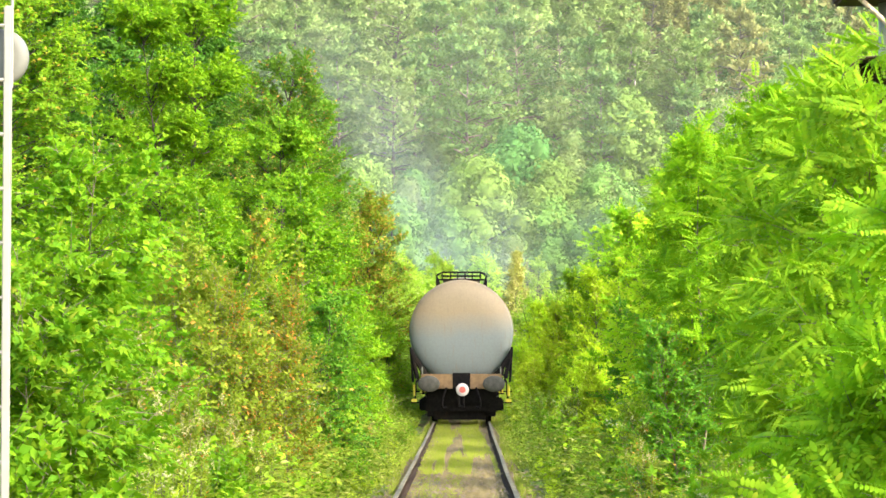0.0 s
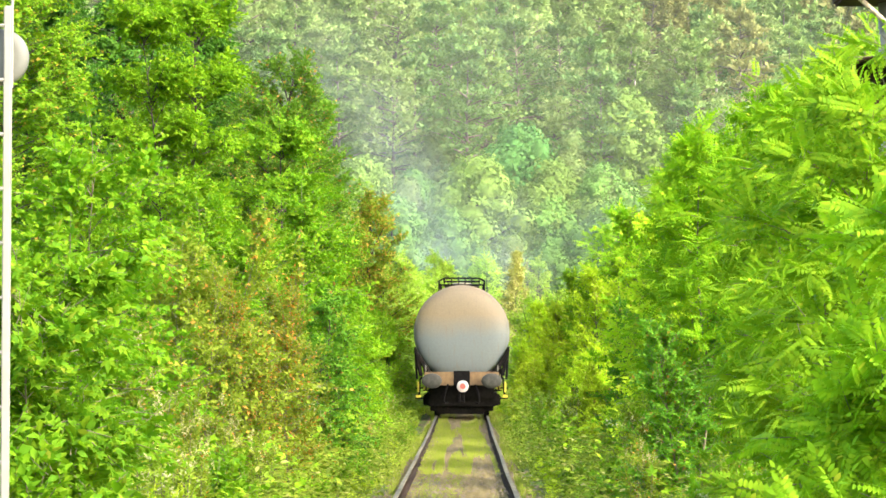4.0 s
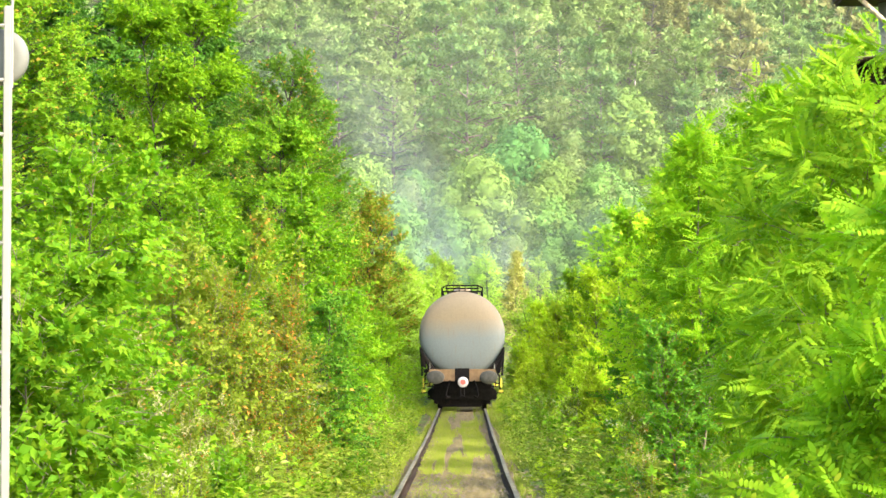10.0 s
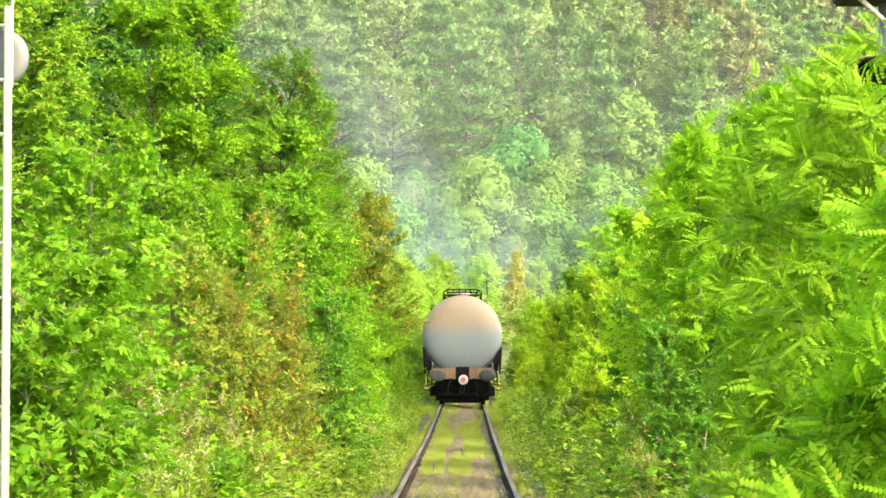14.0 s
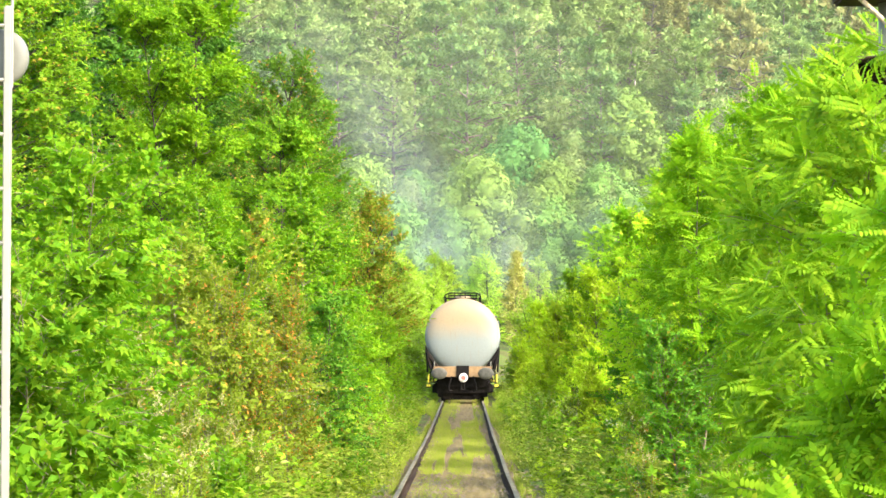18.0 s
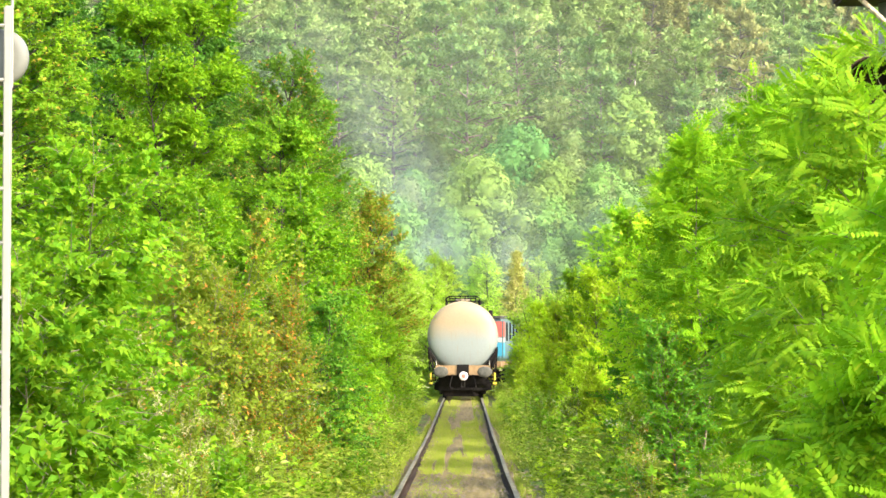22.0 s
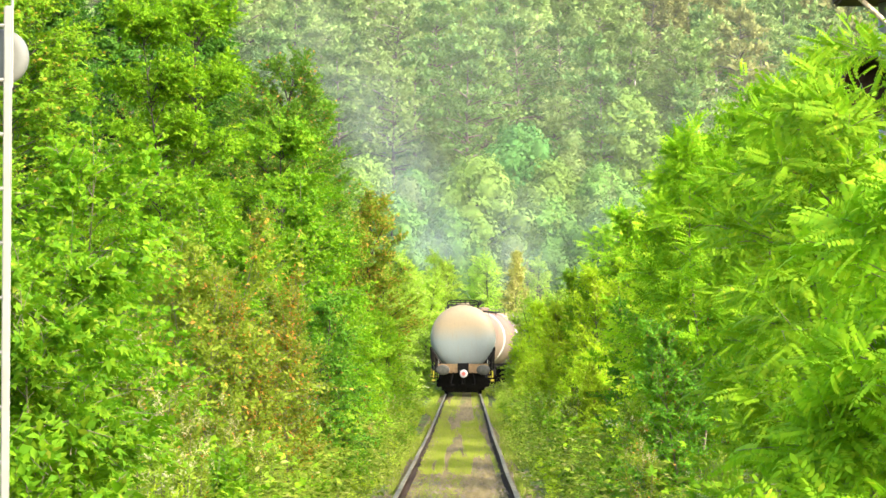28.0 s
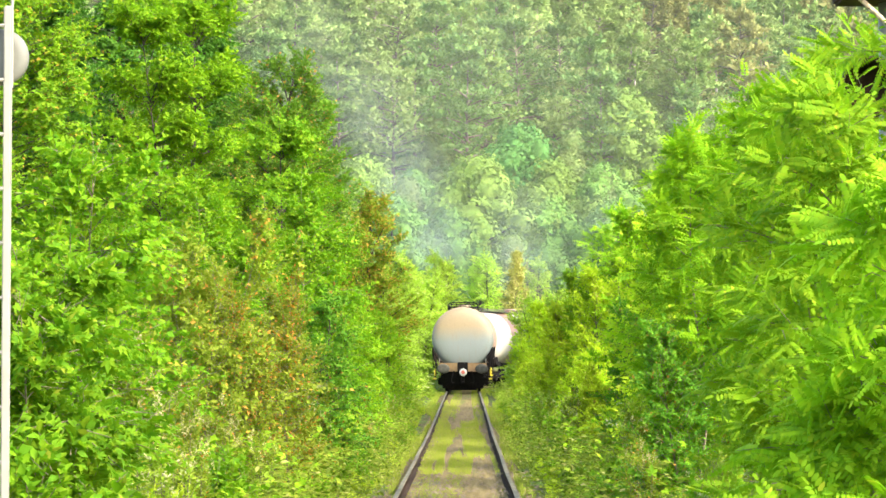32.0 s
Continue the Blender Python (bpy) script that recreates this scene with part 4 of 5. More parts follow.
def hillside():
    rng = random.Random(7)
    kinds = []
    for i, (nm, lab, h, w, base, leaf, shape, count, card, bark) in enumerate((
            ("hill_tree", "light green broadleaf tree on the hillside", 9.0, 6.8, 0.8, "far", "round", 40, 0.23, BARK),
            ("hill_tree", "bluish green round tree on the hillside", 8.5, 6.4, 0.8, "bluegreen", "round", 40, 0.23, BARK),
            ("hill_tree", "pale green tree on the hillside", 10.0, 5.4, 0.8, "sallow", "flame", 40, 0.19, BARK),
            ("pine_tree", "grey-green pine with layered branches on the hillside", 14.0, 6.4, 2.4, "pine", "cone", 78, 0.42, PINE_BARK),
            ("pine_tree", "pale grey-green pine on the hillside", 13.0, 6.4, 3.4, "grey_pine", "round", 76, 0.42, PINE_BARK),
            ("pine_tree", "yellowing pine on the hillside", 12.0, 5.4, 3.0, "rust", "flame", 60, 0.46, PINE_BARK),
            ("pine_tree", "dark green pine on the hillside", 14.0, 6.0, 2.4, "far_pine", "flame", 78, 0.42, PINE_BARK),
            ("pine_tree", "tall pine with a bare pale trunk", 14.5, 4.6, 8.6, "grey_pine", "flame", 40, 0.46, PALE_BARK),
            ("hill_tree", "yellowish green tree on the hillside", 9.0, 6.6, 0.8, "lime", "round", 40, 0.23, BARK))):
        kinds.append([far_tree(nm, lab, 200 + i, h, w, base, leaf, shape, bark, count, card), False])

    def put(i, x, y, s):
        o, used = kinds[i]
        if used:
            o = copy_thing(o, Matrix())
        kinds[i][1] = True
        plant_at(o, x, y, rng.uniform(0, 360), s)

    for k, x, y, sc in ((1, 4.3, 188.0, 1.35), (1, 10.3, 258.0, 0.72), (5, 27.0, 258.0, 0.9), (5, 31.0, 262.0, 1.0), (8, 0.9, 178.0, 1.36), (8, 12.8, 195.0, 1.4), (2, -7.6, 222.0, 1.15),
                        (6, 3.0, 240.0, 1.0), (0, 6.3, 179.0, 1.05), (2, -4.4, 180.0, 1.0), (0, 10.5, 186.0, 1.15), (2, 3.4, 171.0, 0.8), (8, -8.0, 184.0, 1.1), (5, 4.2, 166.5, 0.5),
                        (2, 8.6, 192.0, 1.0), (8, 16.5, 194.0, 1.05), (2, -2.2, 193.0, 0.95), *((7, x, y, 0.85 + 0.05 * (i % 4)) for i, (x, y) in enumerate(BARE))):
        put(k, x, y, sc)
    far_rows = []
    y = 174.0
    while y < 352.0:
        step = 6.6
        x = (-0.09 if y < 215 else -0.13 if y < 240 else -0.20) * y + rng.uniform(0, 3)
        while x < (0.135 if y < 215 else 0.16 if y < 240 else 0.20) * y:
            xx, yy = x + rng.uniform(-1.2, 1.2), y + rng.uniform(-2, 2)
            if y < 190:
                k = rng.choice((0, 8, 2, 8, 0, 2))
            elif y < 212:
                k = rng.choice((2, 3, 4, 4, 6, 3))
            else:
                k = rng.choice((3, 4, 3, 6, 6, 2 if y < 250 else 5 if x > 16 else 3, 5 if x > 18 else 4, 5 if x > 0.085 * y else 3))
            if any(abs(xx - bx * yy / by) < 2.2 and by - 16.0 < yy < by - 0.5 for bx, by in BARE):
                x += 5.0
                continue
            if y > 272:
                far_rows.append((k, xx, yy, rng.uniform(0, 6.28), rng.uniform(0.8, 1.2)))
            else:
                put(k, xx, yy, rng.uniform(0.75, 1.15) * (1.0 if y < 228 else 1.12))
            x += rng.uniform(4.4, 6.0) if y < 228 else rng.uniform(4.9, 7.2)
        y += step
    # the topmost rows of the wood, which nobody could count
    vs, ts, ix, count = [], [], [], 0
    mats = [CLUMP["pine"], CLUMP["rust"], PINE_BARK, CLUMP["far_pine"], CLUMP["grey_pine"]]
    rr = random.Random(3)
    shapes = []
    for k in range(5):
        c, axis, out, tw, segs, limb = limbed(700 + k, 13.5, 6.2, 2.6, ("cone", "flame", "round", "cone", "flame")[k], 30, 4, 0.9, 22.0, 0.05, 1, 8, 0.18, 0.25)
        v, t = leafed(700 + k, c, axis, out, tw, 2, "tuft", 1.2, 0.0, 0.9)
        b, u = stems(segs, 5)
        shapes.append(((v, t, 0 if k < 4 else 1), (np.array(b, np.float32), np.array(u, np.int32), 2)))
    for k, x, y, turn, s in far_rows:
        for v, t, m in shapes[4 if k == 5 else rr.randrange(4)]:
            c, q = math.cos(turn), math.sin(turn)
            w = v * s
            vs.append(np.stack([w[:, 0] * c - w[:, 1] * q + x, w[:, 0] * q + w[:, 1] * c + y, w[:, 2] + ground_z(x, y)], 1))
            ts.append(t + count)
            count += len(v)
            ix.append(np.full(len(t), m if m else (0, 3, 4)[int(turn * 7) % 3]))
    wood = new("far_wood", mesh_of("far_wood", np.concatenate(vs), np.concatenate(ts), mats, np.concatenate(ix)))
    tagged(wood, "grey-green pine wood high on the hillside", "wood", kind="stuff")


hillside()


# ---- signals ----
def left_signal():
    s = new("signal_mast")
    tagged(s, "concrete signal mast with white steel ladder", "signal")
    s.matrix_basis = pose(-2.61, 13.0, ground_z(-2.61, 13.0))
    bm = bmesh.new()
    tube(bm, (-0.09, 0.22, -0.2), (-0.09, 0.22, 6.2), 0.11, 0.09, 16)
    part("mast", bm, CONCRETE, s, "grey-brown concrete mast", True)
    lad = new("ladder")
    bm = bmesh.new()
    box(bm, (0.106, 0, 1.885), (0.046, 0.03, 3.92), 0.008)
    lad_me = bm_mesh("ladder_rail", bm, WHITE)
    bpy.data.objects.remove(lad)
    part("ladder_rail", lad_me, None, s, "white painted flat steel")
    o = part("ladder_rail", lad_me, None, s)
    o.location.x = -0.37
    bm = bmesh.new()
    tube(bm, (-0.264, 0, 0), (0.106, 0, 0), 0.011, None, 8)
    rung = bm_mesh("rung", bm, WHITE)
    for i in range(13):
        o = part("rung", rung, None, s)
        o.location.z = 0.16 + 0.298 * i
    bm = bmesh.new()
    lathe(bm, [(-0.03, 0.10), (-0.028, 0.150), (-0.01, 0.157), (0.01, 0.157), (0.03, 0.15), (0.09, 0.10)], 32)
    d = part("signal_disc", bm, PLATE, s, "white round signal plate", True)
    d.location = (0.052, 0.07, 3.57)
    bm = bmesh.new()
    tube(bm, (0.122, 0.03, 3.4), (0.122, 0.03, 5.2), 0.008, None, 8)
    part("handrail", bm, WHITE, s)


def right_signal():
    s = new("signal_post")
    tagged(s, "white signal post with brown lamp hoods, half hidden by leaves", "signal")
    s.matrix_basis = pose(3.04, 16.6, ground_z(3.04, 16.6))
    bm = bmesh.new()
    tube(bm, (0, 0.25, -0.2), (0, 0.25, 4.36), 0.14, 0.12, 20)
    part("post", bm, WHITE, s, "white painted post", True)
    bm = bmesh.new()
    box(bm, (-0.05, 0.1, 4.40), (0.75, 0.6, 0.1), 0.02)
    part("top_plate", bm, HOOD, s, "dark brown steel cover")
    for z, x in ((3.71, -0.25),):
        lamp = bmesh.new()
        lathe(lamp, [(-0.02, 0.02), (-0.02, 0.19), (0.0, 0.2), (0.14, 0.17), (0.16, 0.02)], 28)
        o = part("lamp_housing", lamp, HOOD, s, "rusty brown round housing", True)
        o.location = (x, 0.02, z)
        hood = bmesh.new()
        rows = []
        for k in range(15):
            a = radians(-10 + 200 * k / 14)
            rows.append([hood.verts.new((r * math.cos(a), y, r * math.sin(a))) for r, y in ((0.2, 0.0), (0.21, -0.28), (0.198, -0.28), (0.188, 0.0))])
        for a, b in zip(rows, rows[1:]):
            for i in range(4):
                hood.faces.new((a[i], a[(i + 1) % 4], b[(i + 1) % 4], b[i]))
        bmesh.ops.recalc_face_normals(hood, faces=hood.faces)
        o = part("hood", hood, HOOD, s, "brown sheet-metal hood", True)
        o.location = (x, 0.02, z)
    bm = bmesh.new()
    last = Vector((-0.34, -0.12, 4.36))
    for k in range(1, 10):
        f = k / 9
        nxt = Vector((-0.34 + 0.38 * f + 0.03 * math.sin(3.0 * f), -0.12 + 0.1 * f, 4.36 - 0.10 * math.sin(1.6 * f) - 0.24 * f))
        tube(bm, last, nxt, 0.018, None, 8)
        last = nxt
    part("cable_hose", bm, CONCRETE, s, "pale brown bent cable hose", True)


left_signal()
right_signal()

# ---- diesel smoke hanging in the cutting, and a painted haze sheet ----
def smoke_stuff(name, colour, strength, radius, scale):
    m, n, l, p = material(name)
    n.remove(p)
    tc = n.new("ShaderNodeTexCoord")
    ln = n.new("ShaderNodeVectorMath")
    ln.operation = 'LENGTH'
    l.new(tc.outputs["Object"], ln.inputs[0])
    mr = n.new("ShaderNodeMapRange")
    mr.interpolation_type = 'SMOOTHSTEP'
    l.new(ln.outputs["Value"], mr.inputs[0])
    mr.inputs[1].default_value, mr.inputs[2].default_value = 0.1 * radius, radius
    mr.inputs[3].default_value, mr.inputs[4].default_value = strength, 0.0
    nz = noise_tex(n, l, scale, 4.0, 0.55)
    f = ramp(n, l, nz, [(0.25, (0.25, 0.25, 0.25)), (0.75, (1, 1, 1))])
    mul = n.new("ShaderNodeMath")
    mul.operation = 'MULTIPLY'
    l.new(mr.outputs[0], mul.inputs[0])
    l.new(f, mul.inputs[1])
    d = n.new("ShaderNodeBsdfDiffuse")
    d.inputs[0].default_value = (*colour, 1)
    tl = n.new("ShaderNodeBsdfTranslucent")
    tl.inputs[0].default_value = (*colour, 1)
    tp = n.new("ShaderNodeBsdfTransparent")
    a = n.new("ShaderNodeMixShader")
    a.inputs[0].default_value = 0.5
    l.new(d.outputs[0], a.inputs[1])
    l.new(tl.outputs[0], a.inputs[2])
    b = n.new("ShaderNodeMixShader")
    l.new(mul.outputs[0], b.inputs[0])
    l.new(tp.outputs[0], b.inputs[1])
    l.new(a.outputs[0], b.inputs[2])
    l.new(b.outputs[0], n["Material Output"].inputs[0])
    return m


def puff_mesh(mat, radius, layers):
    """Thin billows of smoke one behind another, bulging and ragged."""
    v, t = [], []
    for k in range(layers):
        y0 = (k - (layers - 1) / 2) * radius * 0.3
        base = len(v)
        n = 16
        for i in range(n + 1):
            for j in range(n + 1):
                x, z = (2 * i / n - 1) * radius, (2 * j / n - 1) * radius
                v.append((x, y0 + 0.25 * radius * noise.noise(Vector((x / radius * 1.5, z / radius * 1.5, k * 7.0))), z))
        for i in range(n):
            for j in range(n):
                q = base + i * (n + 1) + j
                if math.hypot(2 * (i + 0.5) / n - 1, 2 * (j + 0.5) / n - 1) > 1.0:
                    continue
                t += [(q, q + 1, q + n + 2), (q, q + n + 2, q + n + 1)]
    return mesh_of("smoke", v, t, [mat])


SMOKE = []


def smoke():
    g = "smoke of the train"
    mats = {}
    for i, (x, y, z, r, a, dx, dz) in enumerate((
            (-1.6, 150.0, 8.0, 3.4, 0.20, -0.3, 0.8), (-3.2, 152.0, 11.6, 3.8, 0.15, -0.6, 1.0), (-5.2, 154.0, 15.6, 4.6, 0.14, -0.9, 1.2),
            (-9.0, 158.0, 20.0, 6.0, 0.10, -1.2, 1.2), (2.2, 150.0, 8.2, 5.0, 0.22, 1.2, 0.5), (8.0, 152.0, 9.2, 3.0, 0.12, 0.6, 1.0))):
        mat = smoke_stuff("thin_smoke", (0.36, 0.46, 0.50), a, r, 1.6 / r)
        ob = new("smoke_puff", puff_mesh(mat, r, 2 if i < 2 else 1))
        tagged(ob, "thin bluish diesel smoke drifting over the track", "smoke", g, "stuff")
        ob.location = (x, y, z)
        SMOKE.append((ob, (x, y, z), (dx, dz)))
    # one see-through tinted sheet paints the haze and lightens the hill's dark gaps
    mat = smoke_stuff("haze_sheet", (0.52, 0.60, 0.50), 0.115, 75.0, 0.06)
    ob = new("haze_sheet", puff_mesh(mat, 75.0, 1))
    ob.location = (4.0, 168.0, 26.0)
    tagged(ob, "thin pale sheet painting haze before the wooded hillside", "haze", kind="stuff")


smoke()

# ---- tank wagons ----
LEN = 14.3
TANK_R = 1.405
TANK_Z = 2.47


def build_bogie(w, yb):
    """A bogie with two wheelsets under a vehicle; returns its wheelsets."""
    wheels = []
    bog = new("bogie")
    bog.parent = w
    bog.location = (0, yb, 0)
    bm = bmesh.new()
    for x in (-1.0, 1.0):
        box(bm, (x, 0, 0.56), (0.12, 2.7, 0.26), 0.03)
        for yy in (-0.9, 0.9):
            box(bm, (x * 1.06, yy, 0.46), (0.2, 0.3, 0.32), 0.03)
    box(bm, (0, 0, 0.62), (2.0, 0.45, 0.3), 0.03)
    for yy in (-1.32, 1.32):
        box(bm, (0, yy, 0.5), (2.0, 0.1, 0.18), 0.02)
        # low black blocks that stand in for the shade under the vehicle
        box(bm, (0, yy * 0.98, 0.24), (1.3, 0.08, 0.34), 0.02)
        for x in (-0.75, 0.75):
            box(bm, (x, yy * 0.99, 0.40), (0.2, 0.16, 0.5), 0.02)
    part("bogie_frame", bm, BLACK, bog)
    for yy in (-0.9, 0.9):
        bm = bmesh.new()
        for x in (-0.7535, 0.7535):
            s = math.copysign(1, x)
            ring = [(x - 0.07 * s, 0.02), (x - 0.07 * s, 0.485), (x - 0.04 * s, 0.49), (x - 0.03 * s, 0.462), (x + 0.065 * s, 0.455), (x + 0.065 * s, 0.39),
                    (x + 0.03 * s, 0.36), (x + 0.04 * s, 0.14), (x + 0.07 * s, 0.12), (x + 0.07 * s, 0.02)]
            lathe(bm, ring, 28, 'X')
        tube(bm, (-1.05, 0, 0), (1.05, 0, 0), 0.075, None, 12)
        ws = part("wheelset", bm, BLACK, bog)
        ws.location = (0, yy, 0.46)
        wheels.append((ws, yy))
    return wheels


def tank_wagon(label, shell, marker, size):
    """A bogie tank wagon; its rear buffers at y = 0, front at y = size, rails at z = 0."""
    w = new("tank_wagon")
    tagged(w, label, "railway wagon", "vehicles of the train")
    bm = bmesh.new()
    prof = []
    for k in range(9):
        a = radians(90 * k / 8)
        prof.append((0.74 + 0.30 * (1 - math.sin(a)), TANK_R * math.cos(a) ** 0.5 if k < 8 else 0.02))
    prof = prof[::-1] + [(1.10, TANK_R + 0.0)]
    back = [(size - a, r) for a, r in prof[::-1]]
    seams = [(y, TANK_R + d) for yy in (3.4, 6.0, 8.4, 10.9) for y, d in ((yy - 0.03, 0), (yy - 0.02, 0.008), (yy + 0.02, 0.008), (yy + 0.03, 0))]
    lathe(bm, prof + seams + back, 64)
    bmesh.ops.translate(bm, verts=bm.verts, vec=(0, 0, TANK_Z))
    part("tank", bm, shell, w, "dusty pale steel tank with rusty upper half", True)
    for y in (1.15, size - 1.15):
        bm = bmesh.new()
        lathe(bm, [(y - 0.05, TANK_R), (y - 0.05, TANK_R + 0.02), (y + 0.05, TANK_R + 0.02), (y + 0.05, TANK_R)], 64)
        bmesh.ops.translate(bm, verts=bm.verts, vec=(0, 0, TANK_Z))
        part("end_band", bm, shell, w, "", True)
    if not marker:
        for y, half in ((2.35, 1.15), (5.9, 0.20), (9.3, 0.20)):
            bm = bmesh.new()
            lathe(bm, [(y - half, TANK_R), (y - half, TANK_R + 0.014), (y + half, TANK_R + 0.014), (y + half, TANK_R)], 64)
            bmesh.ops.translate(bm, verts=bm.verts, vec=(0, 0, TANK_Z))
            part("white_band", bm, BAND, w, "white painted band", True)
    # walkway and railing on the tank's back
    top = TANK_Z + TANK_R
    bm = bmesh.new()
    box(bm, (0, 5.6, top + 0.03), (1.05, 8.4, 0.04))
    part("walkway", bm, STEEL, w, "grey steel grating")
    bm = bmesh.new()
    for x in (-0.68, 0.68):
        tube(bm, (x, 1.2, top + 0.13), (x, 9.5, top + 0.13), 0.02, None, 6)
        for y in (1.2, 3.2, 5.2, 7.2, 9.5):
            tube(bm, (x, y, top - 0.18), (x, y, top + 0.13), 0.02, None, 6)
    for x0, z0, x1, z1 in ((-0.68, 0.13, -0.52, 0.22), (-0.52, 0.22, 0.52, 0.22), (0.52, 0.22, 0.68, 0.13), (-0.66, 0.02, 0.66, 0.02), (-0.55, 0.12, 0.55, 0.12)):
        tube(bm, (x0, 1.2, top + z0), (x1, 1.2, top + z1), 0.024, None, 6)
    for x, z in ((-0.52, 0.22), (-0.3, 0.22), (-0.1, 0.22), (0.1, 0.22), (0.3, 0.22), (0.52, 0.22)):
        tube(bm, (x, 1.2, top), (x, 1.2, top + z), 0.02, None, 6)
    part("railing", bm, BLACK if marker else STEEL, w, "tubular steel railing")
    bm = bmesh.new()
    lathe(bm, [(0, 0.32), (0.22, 0.32), (0.26, 0.27), (0.28, 0.05)], 24, 'Z')
    bmesh.ops.translate(bm, verts=bm.verts, vec=(0, 7.1, top - 0.03))
    part("manhole_dome", bm, shell, w, "", True)
    # underframe
    bm = bmesh.new()
    for x in (-0.5, 0.5):
        box(bm, (x, size / 2, 1.12), (0.16, size - 1.3, 0.3), 0.01)
    for y in (2.4, size - 2.4):
        box(bm, (0, y, 1.15), (2.2, 0.5, 0.28), 0.02)
    part("underframe", bm, BLACK, w)
    for y in (2.0, size - 2.0):
        for x in (-0.78, 0.78):
            bm = bmesh.new()
            got = bmesh.ops.create_cube(bm, size=1.0)["verts"]
            bmesh.ops.transform(bm, matrix=Matrix.Translation((x, y, 1.45)) @ Matrix.Diagonal((0.5, 0.35, 0.62, 1)), verts=got)
            for vv in got:
                if vv.co.z < 1.4:
                    vv.co.x = math.copysign(abs(vv.co.x) + 0.12, vv.co.x)
            part("saddle", bm, BLACK, w)
    for y, s in ((0.62, -1), (size - 0.62, 1)):
        bm = bmesh.new()
        box(bm, (0, y, 1.12), (2.2, 0.14, 0.40), 0.015)
        part("headstock", bm, BEAM, w, "rusty ochre buffer beam")
        bm = bmesh.new()
        box(bm, (0, y + 0.09 * s, 1.12), (0.48, 0.04, 0.46), 0.01)
        part("drawgear_plate", bm, BLACK, w)
        for x in (-0.875, 0.875):
            b = bmesh.new()
            lathe(b, [(0.0, 0.15), (0.06, 0.13), (0.07, 0.10), (0.45, 0.09), (0.46, 0.02)], 20)
            hold = part("buffer", b, STEEL, w, "", True)
            hold.matrix_basis = Matrix.Translation((x, y, 1.06)) if s > 0 else Matrix.Translation((x, y, 1.06)) @ Matrix.Rotation(math.pi, 4, 'Z')
            b = bmesh.new()
            lathe(b, [(0.46, 0.04), (0.47, 0.235), (0.50, 0.25), (0.53, 0.24), (0.55, 0.12), (0.555, 0.02)], 28)
            for v in b.verts:
                v.co.z *= 0.88
                v.co.x *= 1.2
            pl = part("buffer_head", b, STEEL, hold, "grey oval buffer plate", True)
        bm = bmesh.new()
        tube(bm, (0, y, 1.04), (0, y + 0.34 * s, 1.04), 0.05, None, 10)
        tube(bm, (-0.06, y + 0.3 * s, 1.0), (-0.06, y + 0.36 * s, 0.42), 0.03, None, 8)
        tube(bm, (0.06, y + 0.3 * s, 1.0), (0.06, y + 0.36 * s, 0.42), 0.03, None, 8)
        tube(bm, (-0.08, y + 0.35 * s, 0.44), (0.08, y + 0.35 * s, 0.44), 0.035, None, 8)
        part("screw_coupling", bm, BLACK, w, "hanging black screw coupling")
        for x in (-0.4, 0.4):
            bm = bmesh.new()
            last = Vector((x, y + 0.06 * s, 0.95))
            for k in range(1, 8):
                f = k / 7
                nxt = Vector((x + 0.12 * math.sin(f * 3.1) * (1 if x > 0 else -1), y + (0.06 + 0.16 * math.sin(f * 2.6)) * s, 0.95 - 0.55 * math.sin(f * 1.9)))
                tube(bm, last, nxt, 0.028, None, 8)
                last = nxt
            part("brake_hose", bm, BLACK, w)
        # shunter's steps and grab irons at the corners
        for x in (-1.22, 1.22):
            bm = bmesh.new()
            d = math.copysign(1, x)
            tube(bm, (x, y - 0.1 * s, 1.15), (x + 0.05 * d, y - 0.1 * s, 0.52), 0.022, None, 6)
            tube(bm, (x, y - 0.4 * s, 1.15), (x + 0.05 * d, y - 0.4 * s, 0.52), 0.022, None, 6)
            for z in (0.54, 0.84):
                box(bm, (x + 0.03 * d, y - 0.25 * s, z), (0.24, 0.34, 0.03))
            part("corner_step", bm, BLACK, w)
            bm = bmesh.new()
            tube(bm, (x + 0.06 * d, y - 0.06 * s, 0.72), (x + 0.06 * d, y - 0.06 * s, 1.02), 0.03, None, 8)
            box(bm, (x + 0.06 * d, y - 0.07 * s, 0.60), (0.15, 0.05, 0.09), 0.01)
            part("grab_iron", bm, YELLOW, w, "yellow grab handle")
            bm = bmesh.new()
            tube(bm, (x + 0.10 * d, y - 0.3 * s, 1.1), (x + 0.16 * d, y - 0.3 * s, 2.05), 0.035, None, 6)
            tube(bm, (x - 0.05 * d, y - 0.3 * s, 1.1), (x + 0.13 * d, y - 0.3 * s, 2.0), 0.03, None, 6)
            tube(bm, (x - 0.32 * d, y - 0.25 * s, 1.2), (x + 0.12 * d, y - 0.25 * s, 1.85), 0.075, None, 6)
            tube(bm, (x - 0.02 * d, y - 0.25 * s, 1.2), (x + 0.13 * d, y - 0.25 * s, 1.95), 0.06, None, 6)
            part("corner_bracket", bm, BLACK, w, "dark raking tank stay")
            bm = bmesh.new()
            tube(bm, (x * 0.87, y + 0.08 * s, 1.33), (x * 0.87, y + 0.08 * s, 1.52), 0.02, None, 6)
            part("lamp_iron", bm, WHITE, w)
    if marker:
        bm = bmesh.new()
        lathe(bm, [(-0.03, 0.02), (-0.03, 0.16), (-0.02, 0.172), (0.03, 0.172), (0.05, 0.10)], 28)
        m = part("tail_marker", bm, MARK, w, "white and red round tail disc", True)
        m.location = (0.03, 0.16, 0.90)
        bm = bmesh.new()
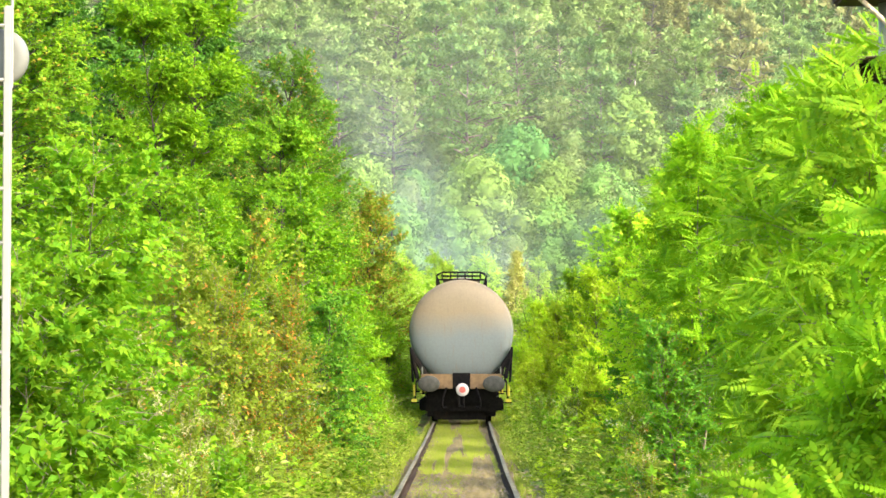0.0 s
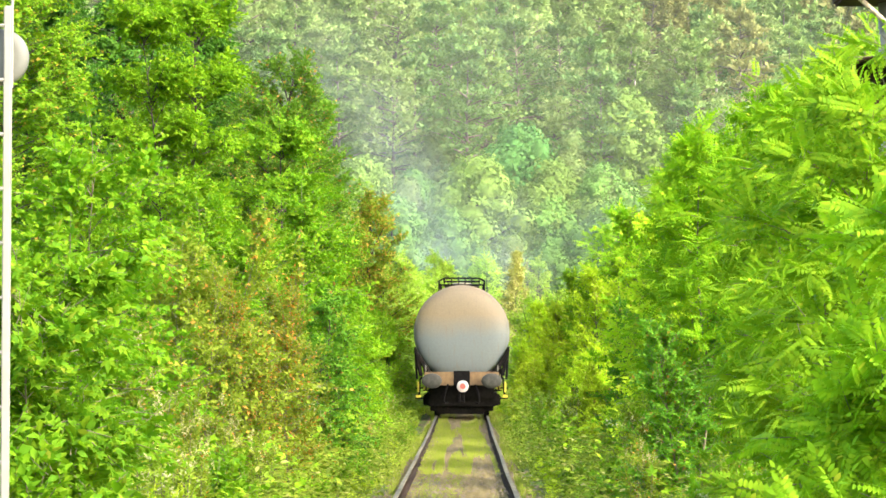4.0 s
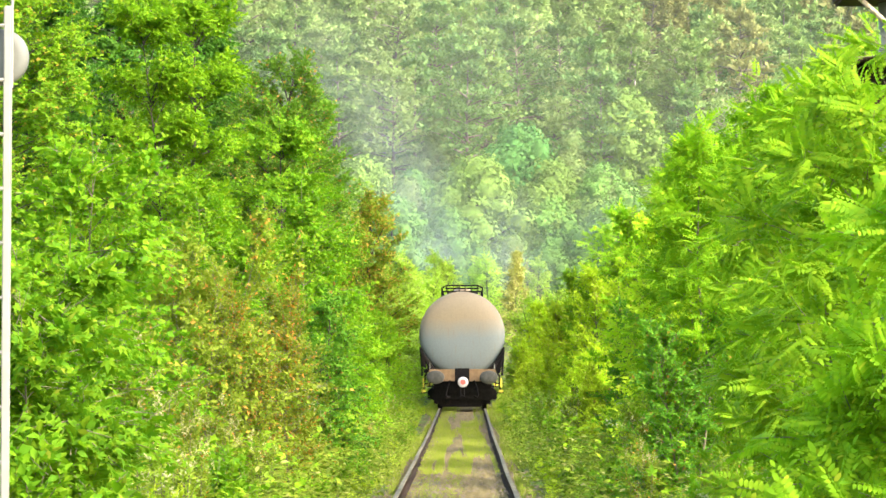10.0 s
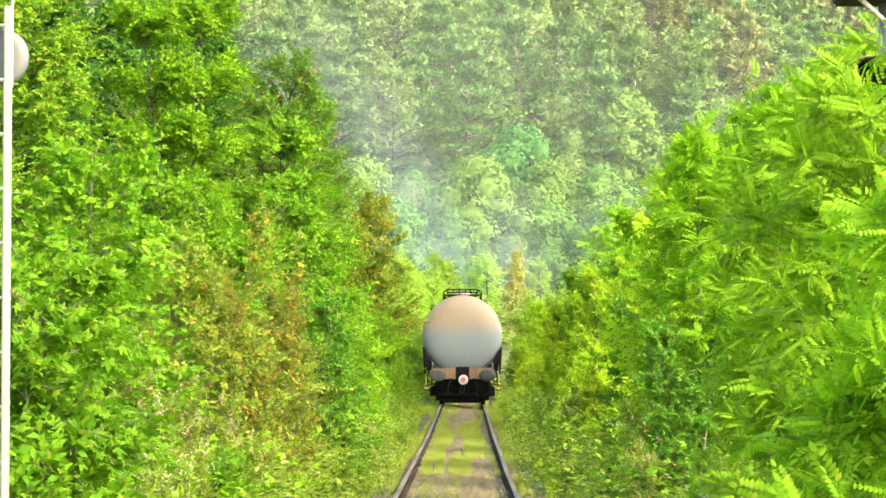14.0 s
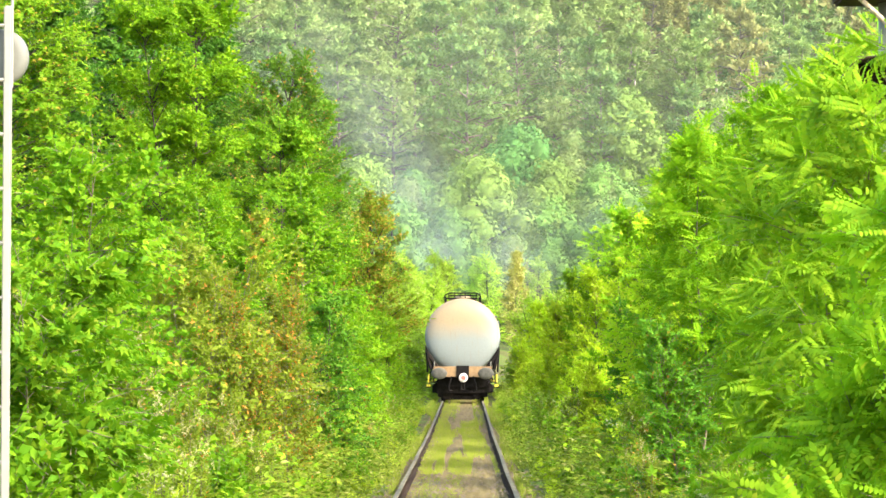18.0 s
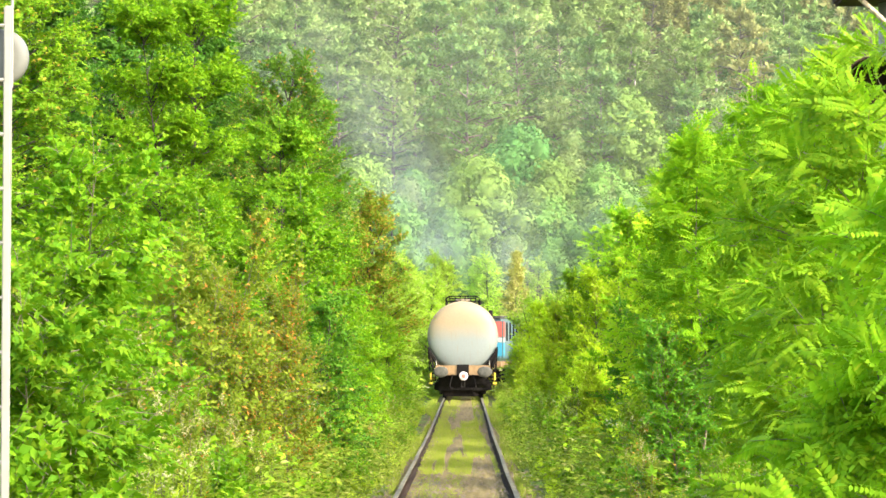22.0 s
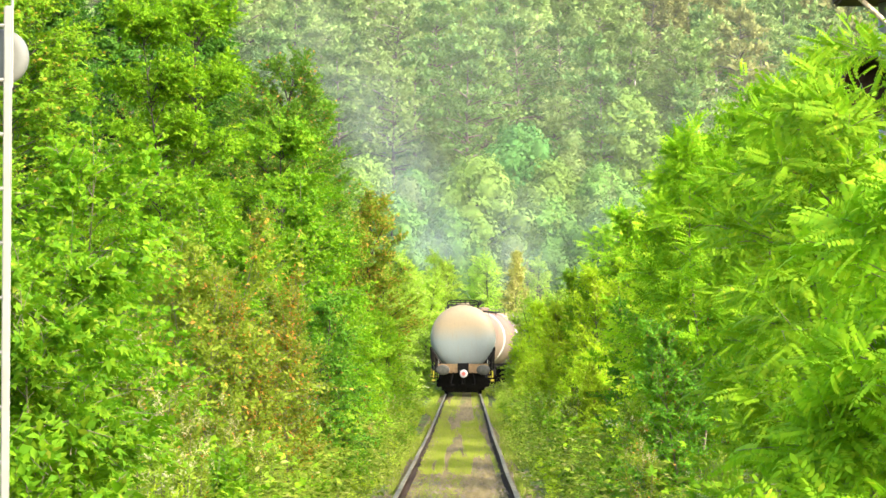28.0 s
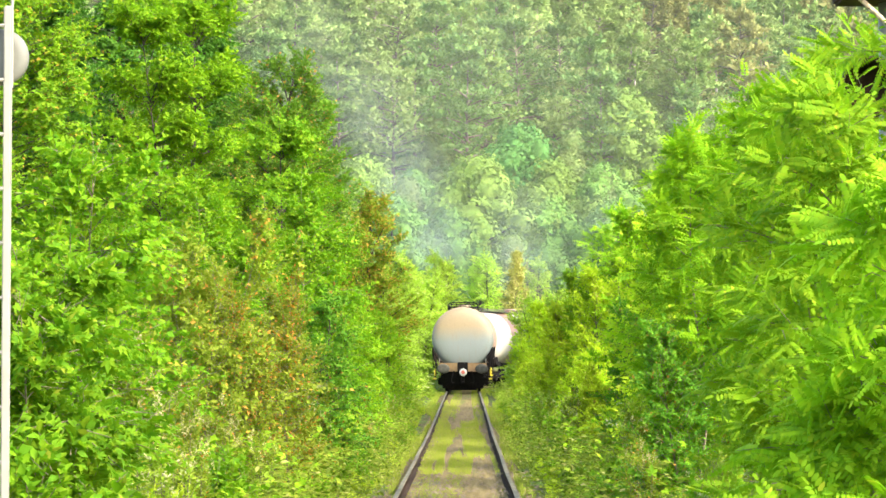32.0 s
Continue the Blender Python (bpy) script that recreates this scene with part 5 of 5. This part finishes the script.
        lathe(bm, [(-0.038, 0.01), (-0.038, 0.085), (-0.02, 0.09)], 24)
        part("tail_marker_badge", bm, MARK_RED, m, "faded red reflector")
        bm = bmesh.new()
        box(bm, (0.03, 0.4, 1.0), (0.05, 0.46, 0.05))
        part("marker_bracket", bm, BLACK, w)
    wheels = []
    for yb in (2.75, size - 2.75):
        wheels += build_bogie(w, yb)
    # brake gear and cross members below the beam; low black blocks stand in for shade
    for y in (1.1, size - 1.1):
        bm = bmesh.new()
        box(bm, (0, y, 0.72), (1.9, 0.3, 0.4), 0.03)
        box(bm, (0, y + 0.05, 0.46), (2.0, 0.14, 0.34), 0.02)
        box(bm, (-0.05, y + 0.2, 0.21), (1.42, 0.1, 0.30), 0.02)
        box(bm, (0, y + 0.5, 0.30), (1.5, 0.1, 0.36), 0.02)
        for x in (-0.86, -0.5, 0.45, 0.86):
            box(bm, (x, y + 0.15, 0.36), (0.16, 0.16, 0.42), 0.02)
        part("brake_and_shade_blocks", bm, BLACK, w)
    bm = bmesh.new()
    box(bm, (0.2, size / 2, 0.75), (0.6, 1.4, 0.5), 0.08)
    part("brake_cylinder", bm, BLACK, w)
    return w, wheels


def shunter():
    """A short diesel locomotive, rear buffers at y = 0; teal body with a red and blue rear end."""
    w = new("shunting_locomotive")
    tagged(w, "small teal diesel locomotive with red and blue rear end", "locomotive", "vehicles of the train")
    bm = bmesh.new()
    box(bm, (0, 2.8, 2.42), (2.86, 4.5, 2.2), 0.14)
    part("body", bm, PANEL_TEAL, w, "dull teal painted body")
    bm = bmesh.new()
    box(bm, (0, 2.8, 3.60), (2.7, 4.6, 0.16), 0.06)
    part("roof", bm, STEEL, w, "grey steel roof")
    bm = bmesh.new()
    box(bm, (0, 2.8, 1.14), (2.7, 4.7, 0.34), 0.03)
    part("frame", bm, BEAM, w, "rusty ochre frame")
    bm = bmesh.new()
    box(bm, (0, 0, 0), (0.03, 0.3, 0.95), 0.008)
    louvre = bm_mesh("side_window", bm, BLACK)
    for x in (-1.435, 1.435):
        for y in (1.45, 2.15, 2.85, 3.55, 4.25):
            part("side_window", louvre, None, w).location = (x, y, 2.85)
    for side in (-1, 1):
        for z, h, mat, lab in ((2.98, 0.80, PANEL_RED, "red painted stripe"), (2.42, 0.24, BAND, "white painted stripe"), (1.92, 0.72, PANEL_BLUE, "bright blue painted stripe")):
            bm = bmesh.new()
            box(bm, (side * 1.20, 0.54, z), (0.38, 0.03, h), 0.008)
            part("rear_stripe", bm, mat, w, lab)
            bm = bmesh.new()
            box(bm, (side * 1.434, 0.85, z), (0.02, 0.36, h), 0.006)
            part("side_stripe", bm, mat, w, lab)
    bm = bmesh.new()
    box(bm, (0, 0.54, 2.9), (1.7, 0.03, 0.7), 0.01)
    part("rear_window", bm, BLACK, w)
    for y, turn in ((0.45, math.pi), (5.15, 0.0)):
        for x in (-0.875, 0.875):
            bm = bmesh.new()
            lathe(bm, [(0.0, 0.13), (0.06, 0.10), (0.36, 0.09), (0.37, 0.22), (0.42, 0.24), (0.45, 0.10)], 20)
            part("buffer", bm, STEEL, w, "", True).matrix_basis = Matrix.Translation((x, y, 1.06)) @ Matrix.Rotation(turn, 4, 'Z')
    bm = bmesh.new()
    lathe(bm, [(0, 0.12), (0.35, 0.10), (0.36, 0.02)], 16, 'Z')
    bmesh.ops.translate(bm, verts=bm.verts, vec=(0, 3.6, 3.66))
    part("exhaust", bm, BLACK, w, "", True)
    return w, build_bogie(w, 2.8)


# each vehicle with its wheelsets, its rear's way ahead of the tail, its length and pivot
WAGONS = [(*tank_wagon("dusty grey tank wagon with rusty end and round tail marker", TANK, True, LEN), 0.0, LEN, 2.75),
          (*tank_wagon("pinkish-brown rusty tank wagon with white bands", TANK_PALE, False, 15.0), LEN, 15.0, 2.75),
          (*shunter(), LEN + 15.0, 5.6, 1.9)]


def sit(y, length, pivot):
    """Pose of a vehicle whose rear buffers are y metres along the track."""
    a, b = y + pivot, y + length - pivot
    xa, xb = track_x(a), track_x(b)
    turn = math.degrees(math.atan2(xa - xb, b - a))
    m = Matrix.Translation((xa, a, 0)) @ pose(0, 0, 0, 0, 0, turn)
    return m @ Matrix.Translation((0, -pivot, 0))


def motions():
    # the wind bends the near locusts towards the track late in the clip
    gust = ((0.0, 0.0), (6.0, 0.1), (12.0, 0.1), (18.0, 0.25), (20.5, 0.4), (22.0, 0.7), (23.5, 1.2), (25.5, 2.4), (27.5, 2.6), (29.5, 2.6), (30.5, 3.3), (31.0, 3.5),
            (31.5, 2.9), (32.0, 2.5))
    for ob, share, phase in SWAYING:
        home = ob.matrix_basis.copy()
        walk(ob, [(t, home @ pose(0, 0, 0, 0.25 * share * math.sin(1.9 * t + phase), -(1.4 * b + 0.25 * math.sin(1.3 * t + phase)) * share)) for t, b in gust])
    for i, ob in enumerate(BREEZE):
        home = ob.matrix_basis.copy()
        walk(ob, [(2.0 * k, home @ pose(0, 0, 0, 0.10 * math.sin(1.7 * k + i), 0.14 * math.sin(2.3 * k + 1.3 * i))) for k in range(17)])
    for ob, (x, y, z), (dx, dz) in SMOKE:
        walk(ob, [(8.0 * k, Matrix.Translation((x + dx * k / 4, y, z + dz * k / 4))) for k in range(5)])
    for w, wheels, ahead, size, pivot in WAGONS:
        walk(w, [(k, sit(64.3 + 1.4 * k + ahead, size, pivot)) for k in range(33)])
        for ws, yy in wheels:
            walk(ws, [(0.4 * k, Matrix.Translation((0, yy, 0.46)) @ Matrix.Rotation(-0.4 * k * 1.4 / 0.46, 4, 'X')) for k in range(81)])


motions()
